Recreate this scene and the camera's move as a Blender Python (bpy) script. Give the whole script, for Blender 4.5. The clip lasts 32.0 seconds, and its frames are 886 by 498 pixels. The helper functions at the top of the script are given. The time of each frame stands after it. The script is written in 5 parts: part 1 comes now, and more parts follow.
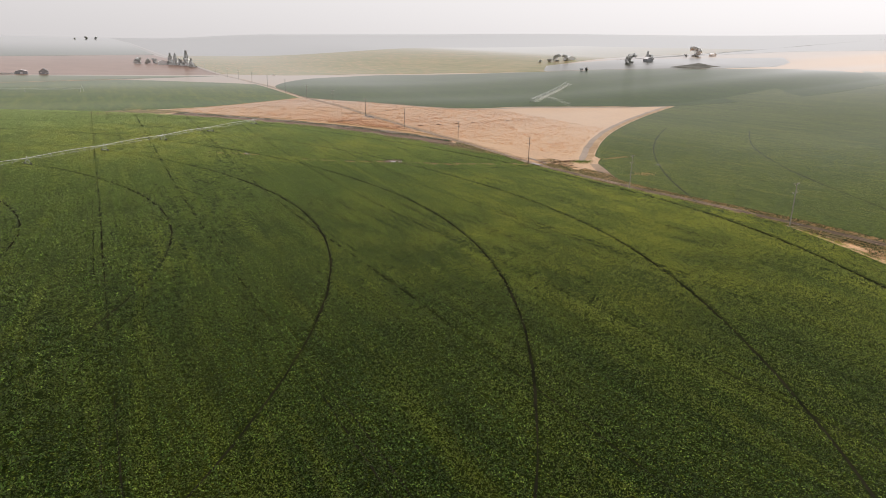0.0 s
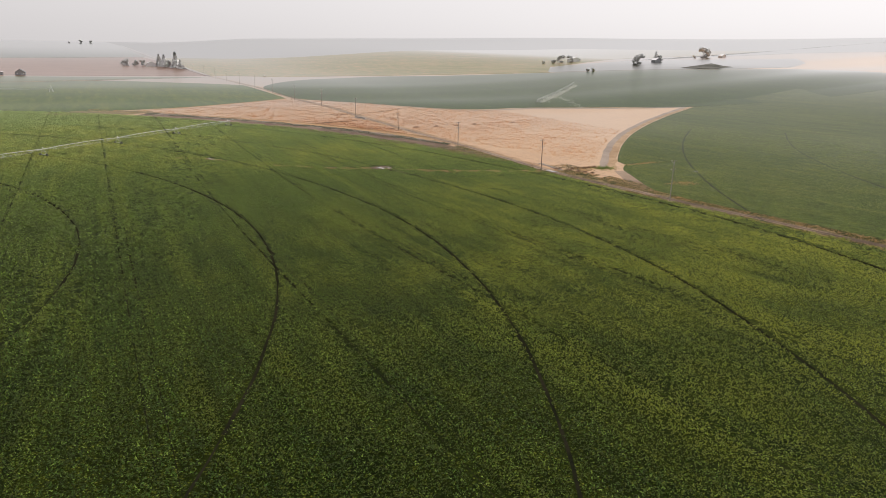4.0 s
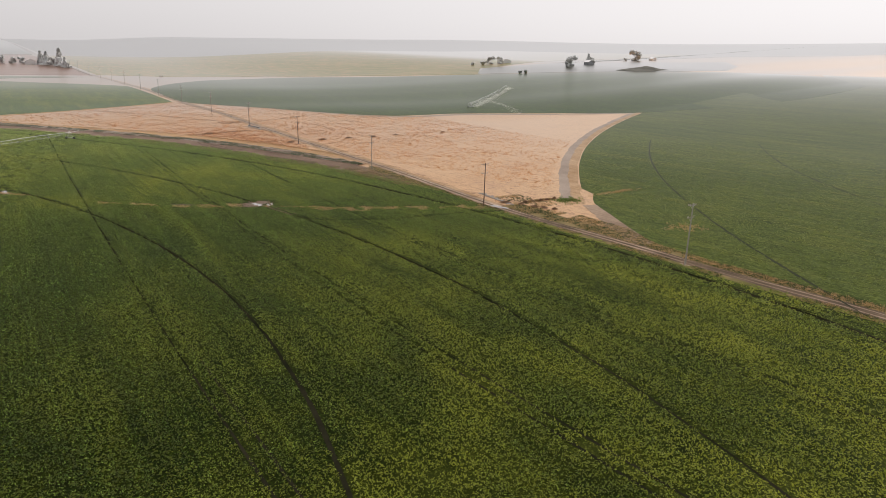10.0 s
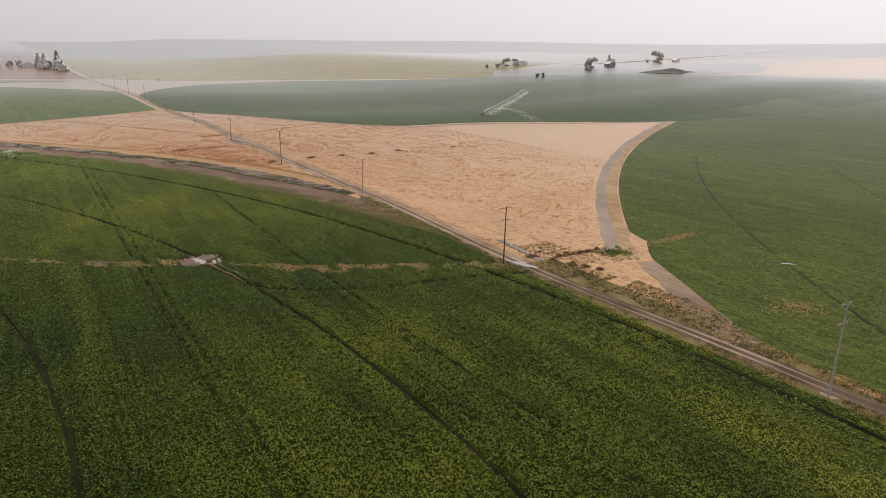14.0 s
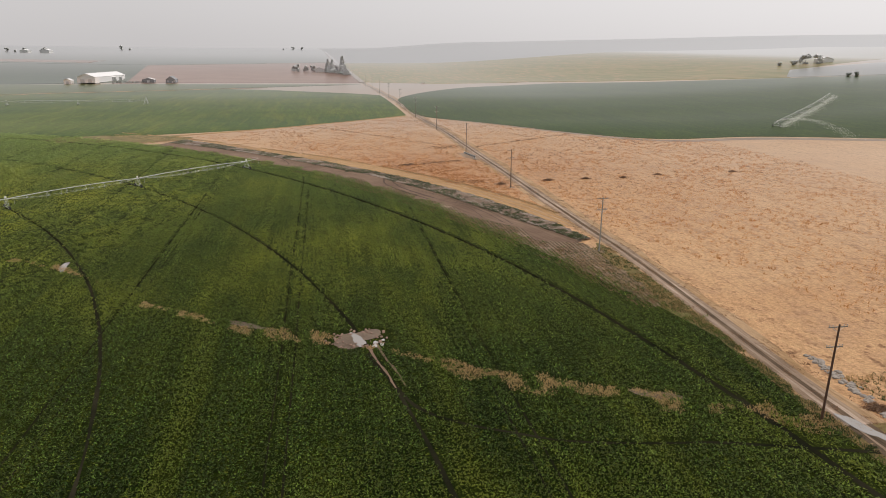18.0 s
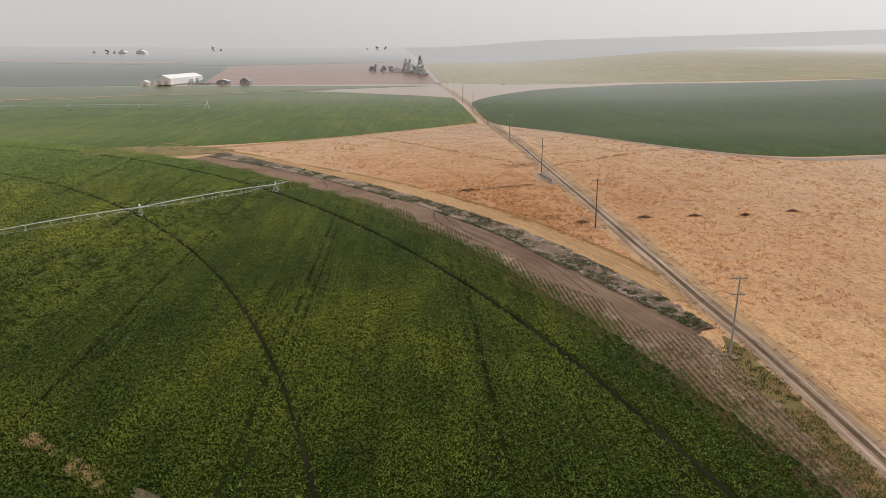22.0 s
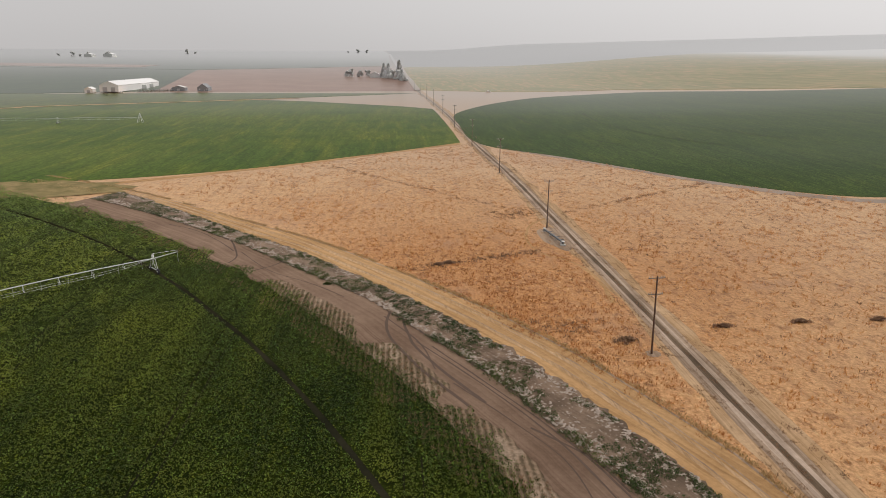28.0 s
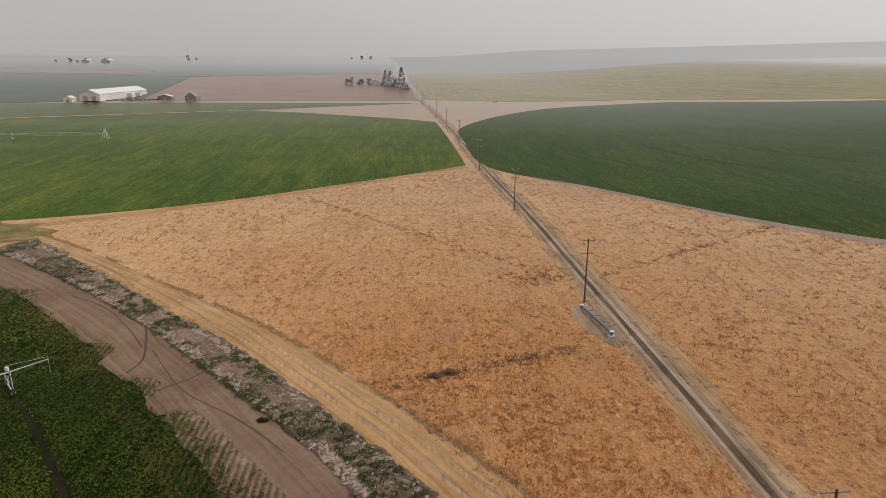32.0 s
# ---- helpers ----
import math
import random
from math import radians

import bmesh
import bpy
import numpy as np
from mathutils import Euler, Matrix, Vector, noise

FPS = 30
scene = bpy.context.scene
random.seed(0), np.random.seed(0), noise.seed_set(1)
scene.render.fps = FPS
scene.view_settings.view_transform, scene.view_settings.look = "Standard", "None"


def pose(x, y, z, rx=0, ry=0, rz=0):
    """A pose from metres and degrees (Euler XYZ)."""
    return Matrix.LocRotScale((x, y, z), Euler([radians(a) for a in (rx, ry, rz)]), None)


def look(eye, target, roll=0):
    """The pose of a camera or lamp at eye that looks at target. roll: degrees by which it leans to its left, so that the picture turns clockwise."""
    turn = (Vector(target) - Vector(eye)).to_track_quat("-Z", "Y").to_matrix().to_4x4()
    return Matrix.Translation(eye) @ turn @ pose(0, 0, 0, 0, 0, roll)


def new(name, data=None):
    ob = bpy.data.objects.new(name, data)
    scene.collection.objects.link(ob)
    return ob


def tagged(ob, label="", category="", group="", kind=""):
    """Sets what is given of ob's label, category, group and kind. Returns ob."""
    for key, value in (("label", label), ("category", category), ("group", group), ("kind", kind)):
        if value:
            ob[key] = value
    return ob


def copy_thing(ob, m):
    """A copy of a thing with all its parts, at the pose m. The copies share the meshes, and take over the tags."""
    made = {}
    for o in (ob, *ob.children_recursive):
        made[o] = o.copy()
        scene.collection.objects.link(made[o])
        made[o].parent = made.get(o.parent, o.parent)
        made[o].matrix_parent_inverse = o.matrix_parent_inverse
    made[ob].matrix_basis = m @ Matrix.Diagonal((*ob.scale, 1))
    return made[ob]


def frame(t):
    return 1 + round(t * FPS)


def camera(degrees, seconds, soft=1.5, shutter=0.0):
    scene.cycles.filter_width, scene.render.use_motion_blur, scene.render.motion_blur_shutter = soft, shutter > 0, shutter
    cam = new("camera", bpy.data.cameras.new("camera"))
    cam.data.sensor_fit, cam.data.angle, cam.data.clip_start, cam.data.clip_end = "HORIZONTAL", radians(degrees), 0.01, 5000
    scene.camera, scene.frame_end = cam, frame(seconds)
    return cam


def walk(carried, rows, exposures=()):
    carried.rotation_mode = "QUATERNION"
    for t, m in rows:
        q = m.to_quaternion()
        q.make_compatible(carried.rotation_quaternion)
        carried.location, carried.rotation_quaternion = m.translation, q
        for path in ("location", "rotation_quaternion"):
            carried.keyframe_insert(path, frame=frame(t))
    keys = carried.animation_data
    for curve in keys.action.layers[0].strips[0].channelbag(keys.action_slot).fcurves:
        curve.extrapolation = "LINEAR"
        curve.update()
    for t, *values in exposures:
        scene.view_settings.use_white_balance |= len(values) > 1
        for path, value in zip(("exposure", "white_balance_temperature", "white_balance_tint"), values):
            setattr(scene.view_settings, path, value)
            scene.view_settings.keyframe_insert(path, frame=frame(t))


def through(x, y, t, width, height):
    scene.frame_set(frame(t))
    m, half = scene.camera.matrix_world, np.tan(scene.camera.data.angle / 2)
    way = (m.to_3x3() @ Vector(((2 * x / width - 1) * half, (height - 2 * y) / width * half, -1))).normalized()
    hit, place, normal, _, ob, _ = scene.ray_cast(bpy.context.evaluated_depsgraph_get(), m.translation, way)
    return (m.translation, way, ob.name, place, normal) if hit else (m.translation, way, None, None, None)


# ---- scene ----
cam = camera(68.6, 32.0, soft=0.8)
METRES, EYE, TILT, LEAN, TURN = 414.0, 45.12, 0.0, 0.0, -28.0
ROWS = [
    (0.0, 0.0, 0.0, 0.0, 0.34, -16.82, -1.11),
    (0.5, 0.0003, 0.0147, -0.0004, 0.36, -16.87, -1.11),
    (1.0, 0.0007, 0.029, -0.0026, 0.36, -16.79, -1.09),
    (1.5, 0.0012, 0.0436, -0.0052, 0.38, -16.73, -1.08),
    (2.0, 0.0016, 0.0587, -0.0077, 0.38, -16.64, -1.08),
    (2.5, 0.002, 0.0741, -0.0103, 0.38, -16.58, -1.07),
    (4.5, 0.0037, 0.1378, -0.0204, 0.38, -16.36, -1.05),
    (5.0, 0.0046, 0.1541, -0.0228, -0.81, -16.3, -1.11),
    (5.5, 0.0057, 0.1708, -0.0253, -14.45, -15.9, -1.99),
    (6.0, 0.006, 0.1879, -0.0267, -15.19, -15.81, -2.06),
    (6.5, 0.0069, 0.2042, -0.0275, -11.11, -16.01, -1.85),
    (7.0, 0.0092, 0.2208, -0.0282, -5.79, -16.1, -1.47),
    (7.5, 0.0113, 0.2377, -0.0279, -5.76, -16.07, -1.47),
    (8.0, 0.0133, 0.2543, -0.0274, -5.77, -16.09, -1.49),
    (8.5, 0.0154, 0.2708, -0.0271, -5.75, -16.07, -1.5),
    (9.0, 0.0174, 0.2872, -0.0267, -5.75, -16.07, -1.53),
    (9.5, 0.0195, 0.3035, -0.0263, -5.75, -16.06, -1.51),
    (10.0, 0.0214, 0.3196, -0.0258, -5.77, -16.04, -1.55),
    (10.5, 0.0235, 0.3356, -0.0254, -5.77, -16.03, -1.56),
    (11.0, 0.0256, 0.3515, -0.025, -5.77, -16.02, -1.58),
    (11.5, 0.0276, 0.3674, -0.0246, -5.77, -16.02, -1.57),
    (12.0, 0.0296, 0.3833, -0.0241, -5.79, -16.01, -1.59),
    (12.5, 0.0318, 0.3991, -0.0237, -5.78, -15.98, -1.59),
    (13.0, 0.0339, 0.4149, -0.0232, -5.8, -15.97, -1.6),
    (13.5, 0.036, 0.4308, -0.0227, -5.8, -15.96, -1.54),
    (15.5, 0.0439, 0.4951, -0.0214, 4.76, -16.16, -1.11),
    (16.0, 0.0444, 0.5107, -0.021, 9.19, -16.22, -0.9),
    (16.5, 0.0447, 0.5264, -0.0203, 17.69, -16.35, -0.33),
    (17.0, 0.0448, 0.542, -0.0199, 18.01, -16.36, -0.33),
    (17.5, 0.0439, 0.5575, -0.0195, 17.93, -16.35, -0.36),
    (18.0, 0.0424, 0.5729, -0.0191, 17.86, -16.34, -0.41),
    (18.5, 0.0405, 0.5883, -0.0186, 17.81, -16.36, -0.42),
    (19.0, 0.0378, 0.6036, -0.0184, 18.41, -16.36, -0.43),
    (19.5, 0.0346, 0.6184, -0.0179, 23.83, -16.41, -0.04),
    (20.0, 0.0318, 0.6339, -0.0174, 25.23, -16.44, 0.05),
    (20.5, 0.0283, 0.6489, -0.0171, 25.2, -16.44, 0.03),
    (21.0, 0.0242, 0.6637, -0.0167, 25.14, -16.46, 0.01),
    (21.5, 0.0195, 0.6783, -0.0163, 25.08, -16.5, -0.04),
    (22.0, 0.015, 0.6927, -0.016, 25.04, -16.51, -0.02),
    (22.5, 0.0101, 0.7069, -0.0157, 25.01, -16.51, -0.02),
    (23.0, 0.0052, 0.7205, -0.0153, 24.99, -16.51, -0.04),
    (23.5, -0.0001, 0.7346, -0.015, 24.96, -16.49, -0.03),
    (24.0, -0.0054, 0.7486, -0.0148, 24.96, -16.46, -0.06),
    (24.5, -0.0109, 0.7625, -0.0145, 24.93, -16.42, -0.05),
    (25.0, -0.0164, 0.7764, -0.0144, 24.94, -16.37, -0.04),
    (25.5, -0.022, 0.7903, -0.0141, 24.92, -16.36, -0.04),
    (27.5, -0.0443, 0.8458, -0.0128, 24.58, -16.24, -0.16),
    (28.0, -0.0502, 0.8596, -0.0124, 23.68, -16.23, -0.22),
    (28.5, -0.056, 0.8734, -0.0121, 23.7, -16.22, -0.26),
    (29.0, -0.0618, 0.8872, -0.0117, 23.71, -16.21, -0.28),
    (29.5, -0.0674, 0.9011, -0.0112, 23.74, -16.2, -0.27),
    (30.0, -0.0732, 0.915, -0.0109, 23.75, -16.18, -0.28),
    (30.5, -0.0787, 0.929, -0.0105, 23.79, -16.18, -0.25),
    (31.0, -0.0845, 0.9429, -0.0102, 23.8, -16.13, -0.26),
    (31.5, -0.0902, 0.957, -0.0096, 23.83, -15.99, -0.24),
    (32.0, -0.0963, 0.9701, -0.0086, 24.11, -15.74, -0.31),
]
walk(cam, [(t, pose(0, 0, EYE, TILT, LEAN, TURN) @ pose(METRES * x, METRES * y, METRES * z, 90 + pitch, roll, yaw)) for t, x, y, z, yaw, pitch, roll in ROWS],
     exposures=[(0.0, 0.2, 6500, 13), (4.5, 0.15, 6500, 13), (6.0, 0.02, 6500, 13), (7.2, 0.08, 6500, 13), (9.0, 0.1, 6500, 13), (13.0, 0.03, 6500, 13), (25.0, 0.0, 6500, 11), (28.0, -0.08, 6500, 11), (32.0, -0.3, 6500, 11)])

# ---- light: a smoke-veiled noon sky and a soft sun behind it ----
SUN_AZ, SUN_EL = 78.0, 52.0      # degrees: to the right of the road's direction, above the horizon
world = bpy.data.worlds.new("smoky_sky")
scene.world = world
world.use_nodes = True
wn, wl = world.node_tree.nodes, world.node_tree.links
wn.clear()
sky = wn.new("ShaderNodeTexSky")
sky.sky_type, sky.sun_disc = "NISHITA", False
sky.sun_elevation, sky.sun_rotation = radians(SUN_EL), radians(SUN_AZ)
sky.dust_density, sky.air_density, sky.ozone_density, sky.altitude = 8.0, 1.0, 1.0, 900.0
pale = wn.new("ShaderNodeHueSaturation")
pale.inputs["Saturation"].default_value = 0.12
wl.new(sky.outputs["Color"], pale.inputs["Color"])
clear_sky = wn.new("ShaderNodeBackground")
clear_sky.inputs["Strength"].default_value = 0.03
wl.new(pale.outputs["Color"], clear_sky.inputs["Color"])
smoke = wn.new("ShaderNodeBackground")
smoke.inputs["Color"].default_value = (0.60, 0.585, 0.575, 1)
# the smoke is brightest on the sun's side of the sky and dims towards the far side
sun_way = Vector((math.sin(radians(SUN_AZ)) * math.cos(radians(SUN_EL)), math.cos(radians(SUN_AZ)) * math.cos(radians(SUN_EL)), math.sin(radians(SUN_EL))))
way = wn.new("ShaderNodeTexCoord")
towards = wn.new("ShaderNodeVectorMath")
towards.operation = "DOT_PRODUCT"
towards.inputs[1].default_value = sun_way
wl.new(way.outputs["Generated"], towards.inputs[0])
veil = wn.new("ShaderNodeMapRange")
for socket, value in zip(("From Min", "From Max", "To Min", "To Max"), (0.0, 1.0, 0.88, 1.30)):
    veil.inputs[socket].default_value = value
wl.new(towards.outputs["Value"], veil.inputs["Value"])
wl.new(veil.outputs["Result"], smoke.inputs["Strength"])
both = wn.new("ShaderNodeAddShader")
wl.new(clear_sky.outputs[0], both.inputs[0])
wl.new(smoke.outputs[0], both.inputs[1])
wout = wn.new("ShaderNodeOutputWorld")
wl.new(both.outputs[0], wout.inputs["Surface"])

sun = new("sun", bpy.data.lights.new("sun", "SUN"))
sun.data.energy, sun.data.angle, sun.data.color = 2.0, radians(7), (1.0, 0.93, 0.84)
sun.matrix_world = look((math.sin(radians(SUN_AZ)) * 50, math.cos(radians(SUN_AZ)) * 50, 64), (0, 0, 0))


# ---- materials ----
HAZE_REACH = 0.040      # how low a sight-line must be before the painted haze shows


class Nodes:
    """A short way to write node materials."""

    def __init__(self, name):
        self.m = bpy.data.materials.new(name)
        self.m.use_nodes = True
        self.t = self.m.node_tree
        self.t.nodes.clear()

    def put(self, socket, v):
        if hasattr(v, "is_output"):
            self.t.links.new(v, socket)
        else:
            socket.default_value = v

    def add(self, kind, out=0, props=(), **ins):
        n = self.t.nodes.new(kind)
        for k, v in props:
            if k == "operation":
                n.operation = v
            elif k == "clamp":
                n.clamp = v
            elif k == "data_type":
                n.data_type = v
            elif k == "blend_type":
                n.blend_type = v
            elif k == "distribution":
                n.distribution = v
        for k, v in ins.items():
            self.put(n.inputs[int(k[1:])] if k[0] == "i" and k[1:].isdigit() else n.inputs[k.replace("_", " ")], v)
        return n.outputs[out]

    def place(self):
        return self.add("ShaderNodeNewGeometry", "Position")

    def chance(self):
        return self.add("ShaderNodeObjectInfo", "Random")

    def island(self):
        return self.add("ShaderNodeNewGeometry", "Random Per Island")

    def stretch(self, v, sx, sy, sz, turn=0.0):
        return self.add("ShaderNodeMapping", 0, (), Vector=v, Scale=(sx, sy, sz), Rotation=(0, 0, radians(turn)))

    def noise(self, v, scale, detail=3.0, rough=0.55, warp=0.0):
        return self.add("ShaderNodeTexNoise", 0, (), Vector=v, Scale=scale, Detail=detail, Roughness=rough, Distortion=warp)

    def cells(self, v, scale, out="Distance"):
        return self.add("ShaderNodeTexVoronoi", out, (), Vector=v, Scale=scale)

    def step(self, v, a, b, lo=0.0, hi=1.0):
        return self.add("ShaderNodeMapRange", 0, (("clamp", True),), Value=v, From_Min=a, From_Max=b, To_Min=lo, To_Max=hi)

    def calc(self, op, a, b=0.0):
        return self.add("ShaderNodeMath", 0, (("operation", op),), i0=a, i1=b)

    def mix(self, f, a, b, how="MIX"):
        a, b = [v if hasattr(v, "is_output") else (*v, 1) for v in (a, b)]
        return self.add("ShaderNodeMix", 2, (("data_type", "RGBA"), ("blend_type", how)), i0=f, i6=a, i7=b)

    def bump(self, h, strength, depth):
        return self.add("ShaderNodeBump", 0, (), Height=h, Strength=strength, Distance=depth)

    def done(self, colour, rough=0.85, normal=None, metal=0.0, gloss=0.25, haze_on=True, reach=HAZE_REACH, through=0.0, haze_rough=0.75, level=True, glow=1.0, tone=0.84, graze_gloss=None):
        ins = dict(Base_Color=colour, Roughness=rough, Metallic=metal, Specular_IOR_Level=gloss)
        if normal is not None:
            ins["Normal"] = normal
        if not hasattr(colour, "is_output"):
            ins["Base_Color"] = (*colour, 1)
        if gloss < 0.1:
            dull = dict(Color=ins["Base_Color"], Roughness=rough)
            if normal is not None:
                dull["Normal"] = normal
            s = self.add("ShaderNodeBsdfDiffuse", 0, (), **dull)
        else:
            s = self.add("ShaderNodeBsdfPrincipled", 0, (), **ins)
        if through:
            # light that comes through a leaf is stronger and yellower than what it throws back
            back = self.mix(1.0, ins["Base_Color"] if hasattr(colour, "is_output") else colour, (glow, glow * 0.92, glow * 0.8), "MULTIPLY")
            leaf = self.add("ShaderNodeBsdfTranslucent", 0, (), Color=back)
            s = self.add("ShaderNodeMixShader", 0, (), i0=through, i1=s, i2=leaf)
        if haze_on:
            # painted haze: a lower sight-line over the land mixes in more pale sky gloss
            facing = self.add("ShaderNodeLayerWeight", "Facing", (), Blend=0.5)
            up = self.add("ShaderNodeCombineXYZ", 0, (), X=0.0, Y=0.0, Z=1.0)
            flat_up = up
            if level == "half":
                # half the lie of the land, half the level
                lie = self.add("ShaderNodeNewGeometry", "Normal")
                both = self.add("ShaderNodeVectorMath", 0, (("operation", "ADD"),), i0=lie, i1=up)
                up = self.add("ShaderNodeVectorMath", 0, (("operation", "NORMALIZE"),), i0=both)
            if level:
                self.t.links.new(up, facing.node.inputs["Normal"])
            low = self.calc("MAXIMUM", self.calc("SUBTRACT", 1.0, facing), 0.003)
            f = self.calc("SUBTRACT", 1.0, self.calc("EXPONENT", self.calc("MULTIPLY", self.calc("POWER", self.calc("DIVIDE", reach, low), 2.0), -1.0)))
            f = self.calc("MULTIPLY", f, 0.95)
            if graze_gloss:
                # painted brightening: a tinted gloss grows along a low sight-line, over crop and straw
                w = self.calc("SUBTRACT", 1.0, self.calc("EXPONENT", self.calc("MULTIPLY", self.calc("POWER", self.calc("DIVIDE", 0.105, low), 2.0), -1.0)))
                graze_lobe = self.add("ShaderNodeBsdfGlossy", 0, (("distribution", "GGX"),), Color=graze_gloss if hasattr(graze_gloss, "is_output") else (*graze_gloss, 1), Roughness=0.5 if haze_rough < 0.5 else 0.75)
                if haze_rough < 0.5:
                    self.t.links.new(flat_up, graze_lobe.node.inputs["Normal"])
                s = self.add("ShaderNodeMixShader", 0, (), i0=w, i1=s, i2=graze_lobe)
            haze_film = self.add("ShaderNodeBsdfGlossy", 0, (("distribution", "BECKMANN" if haze_rough < 0.5 else "GGX"),), Color=(tone, tone, tone * 0.995, 1) if haze_rough < 0.5 else (0.90, 0.90, 0.90, 1), Roughness=haze_rough)
            if haze_rough < 0.5:
                self.t.links.new(flat_up, haze_film.node.inputs["Normal"])
            s = self.add("ShaderNodeMixShader", 0, (), i0=f, i1=s, i2=haze_film)
        o = self.t.nodes.new("ShaderNodeOutputMaterial")
        self.t.links.new(s, o.inputs["Surface"])
        return self.m


def crop_ground(name, lush, pale, yellow, level=True, reach=0.036, tone=0.84):
    """Closed crop canopy seen from far: rows along y, patches of vigour and yellowing."""
    n = Nodes(name)
    p = n.place()
    broad = n.noise(n.stretch(p, 0.012, 0.006, 1), 1.0, 4.0)
    streak = n.noise(n.stretch(p, 0.16, 0.008, 1), 1.0, 3.0)
    fine = n.noise(n.stretch(p, 1.9, 1.4, 1), 1.0, 5.0, 0.75)
    c = n.mix(n.step(broad, 0.42, 0.62), lush, pale)
    c = n.mix(n.calc("MULTIPLY", n.step(streak, 0.50, 0.66), 0.55 if level else 0.85), c, yellow)
    if not level:
        return n.done(c, 0.7, n.bump(broad, 0.2, 0.3), gloss=0.06, haze_rough=0.3, level=False, reach=reach, tone=tone)
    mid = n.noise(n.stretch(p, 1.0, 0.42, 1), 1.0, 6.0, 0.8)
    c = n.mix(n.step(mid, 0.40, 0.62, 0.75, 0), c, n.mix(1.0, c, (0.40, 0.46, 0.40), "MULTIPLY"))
    # shade of dips painted into the canopy colour
    c = n.mix(n.calc("MULTIPLY", hollow_shade(n, p), 0.6), c, n.mix(1.0, c, (0.42, 0.48, 0.44), "MULTIPLY"))
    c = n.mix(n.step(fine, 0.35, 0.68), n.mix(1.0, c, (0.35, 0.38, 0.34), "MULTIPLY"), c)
    return n.done(c, 0.7, n.bump(fine, 0.8, 0.35), gloss=0.06, haze_rough=0.3, level="half", reach=HAZE_REACH)


def dry_ground(name, straw, rust, dark):
    n = Nodes(name)
    p = n.place()
    broad = n.noise(p, 0.018, 4.0, 0.6, 0.4)
    mid = n.noise(n.stretch(p, 0.42, 0.28, 1), 1.0, 5.0, 0.7)
    tufts = n.noise(p, 1.7, 6.0, 0.75)
    rows = n.noise(n.stretch(p, 0.75, 0.03, 1), 1.0, 2.0)
    burnt = n.add("ShaderNodeVectorMath", "Value", (("operation", "DISTANCE"),), i0=n.stretch(p, 1, 1, 0), i1=(168, 452, 0))
    burnt = n.step(n.calc("ADD", burnt, n.calc("MULTIPLY", broad, 90.0)), 70, 160, 0.66, 0.0)
    c = n.mix(n.calc("MAXIMUM", burnt, n.step(broad, 0.48, 0.75, 0, 0.45)), straw, rust)
    c = n.mix(n.step(mid, 0.55, 0.70, 0, 0.65), c, dark)
    c = n.mix(n.step(rows, 0.5, 0.72, 0, 0.28), c, dark)
    c = n.mix(n.step(tufts, 0.35, 0.65), n.mix(1.0, c, (0.58, 0.54, 0.47), "MULTIPLY"), c)
    fleck = n.noise(n.stretch(p, 1.15, 0.5, 1, 12), 1.0, 4.0, 0.7)
    c = n.mix(n.step(fleck, 0.57, 0.68, 0, 0.75), c, n.mix(1.0, c, (0.50, 0.40, 0.32), "MULTIPLY"))
    c = n.mix(n.step(fleck, 0.42, 0.30, 0, 0.55), c, (0.74, 0.52, 0.27))
    clump = n.noise(n.stretch(p, 0.50, 0.40, 1), 1.0, 3.0, 0.65)
    thick = n.step(n.noise(p, 0.02, 3.0), 0.35, 0.62, 0.25, 0.85)
    c = n.mix(n.calc("MULTIPLY", n.step(clump, 0.58, 0.67), n.calc("MAXIMUM", thick, burnt)), c, n.mix(1.0, c, (0.36, 0.25, 0.21), "MULTIPLY"))
    worn = n.noise(n.stretch(p, 0.055, 0.07, 1), 1.0, 5.0, 0.65)
    c = n.mix(n.step(worn, 0.55, 0.70, 0, 0.45), c, (0.40, 0.235, 0.15))
    return n.done(c, 0.9, n.bump(n.calc("ADD", tufts, fleck), 0.8, 0.4), gloss=0.05, haze_rough=0.3, level=False, reach=0.063, tone=0.74, graze_gloss=(0.56, 0.40, 0.275))


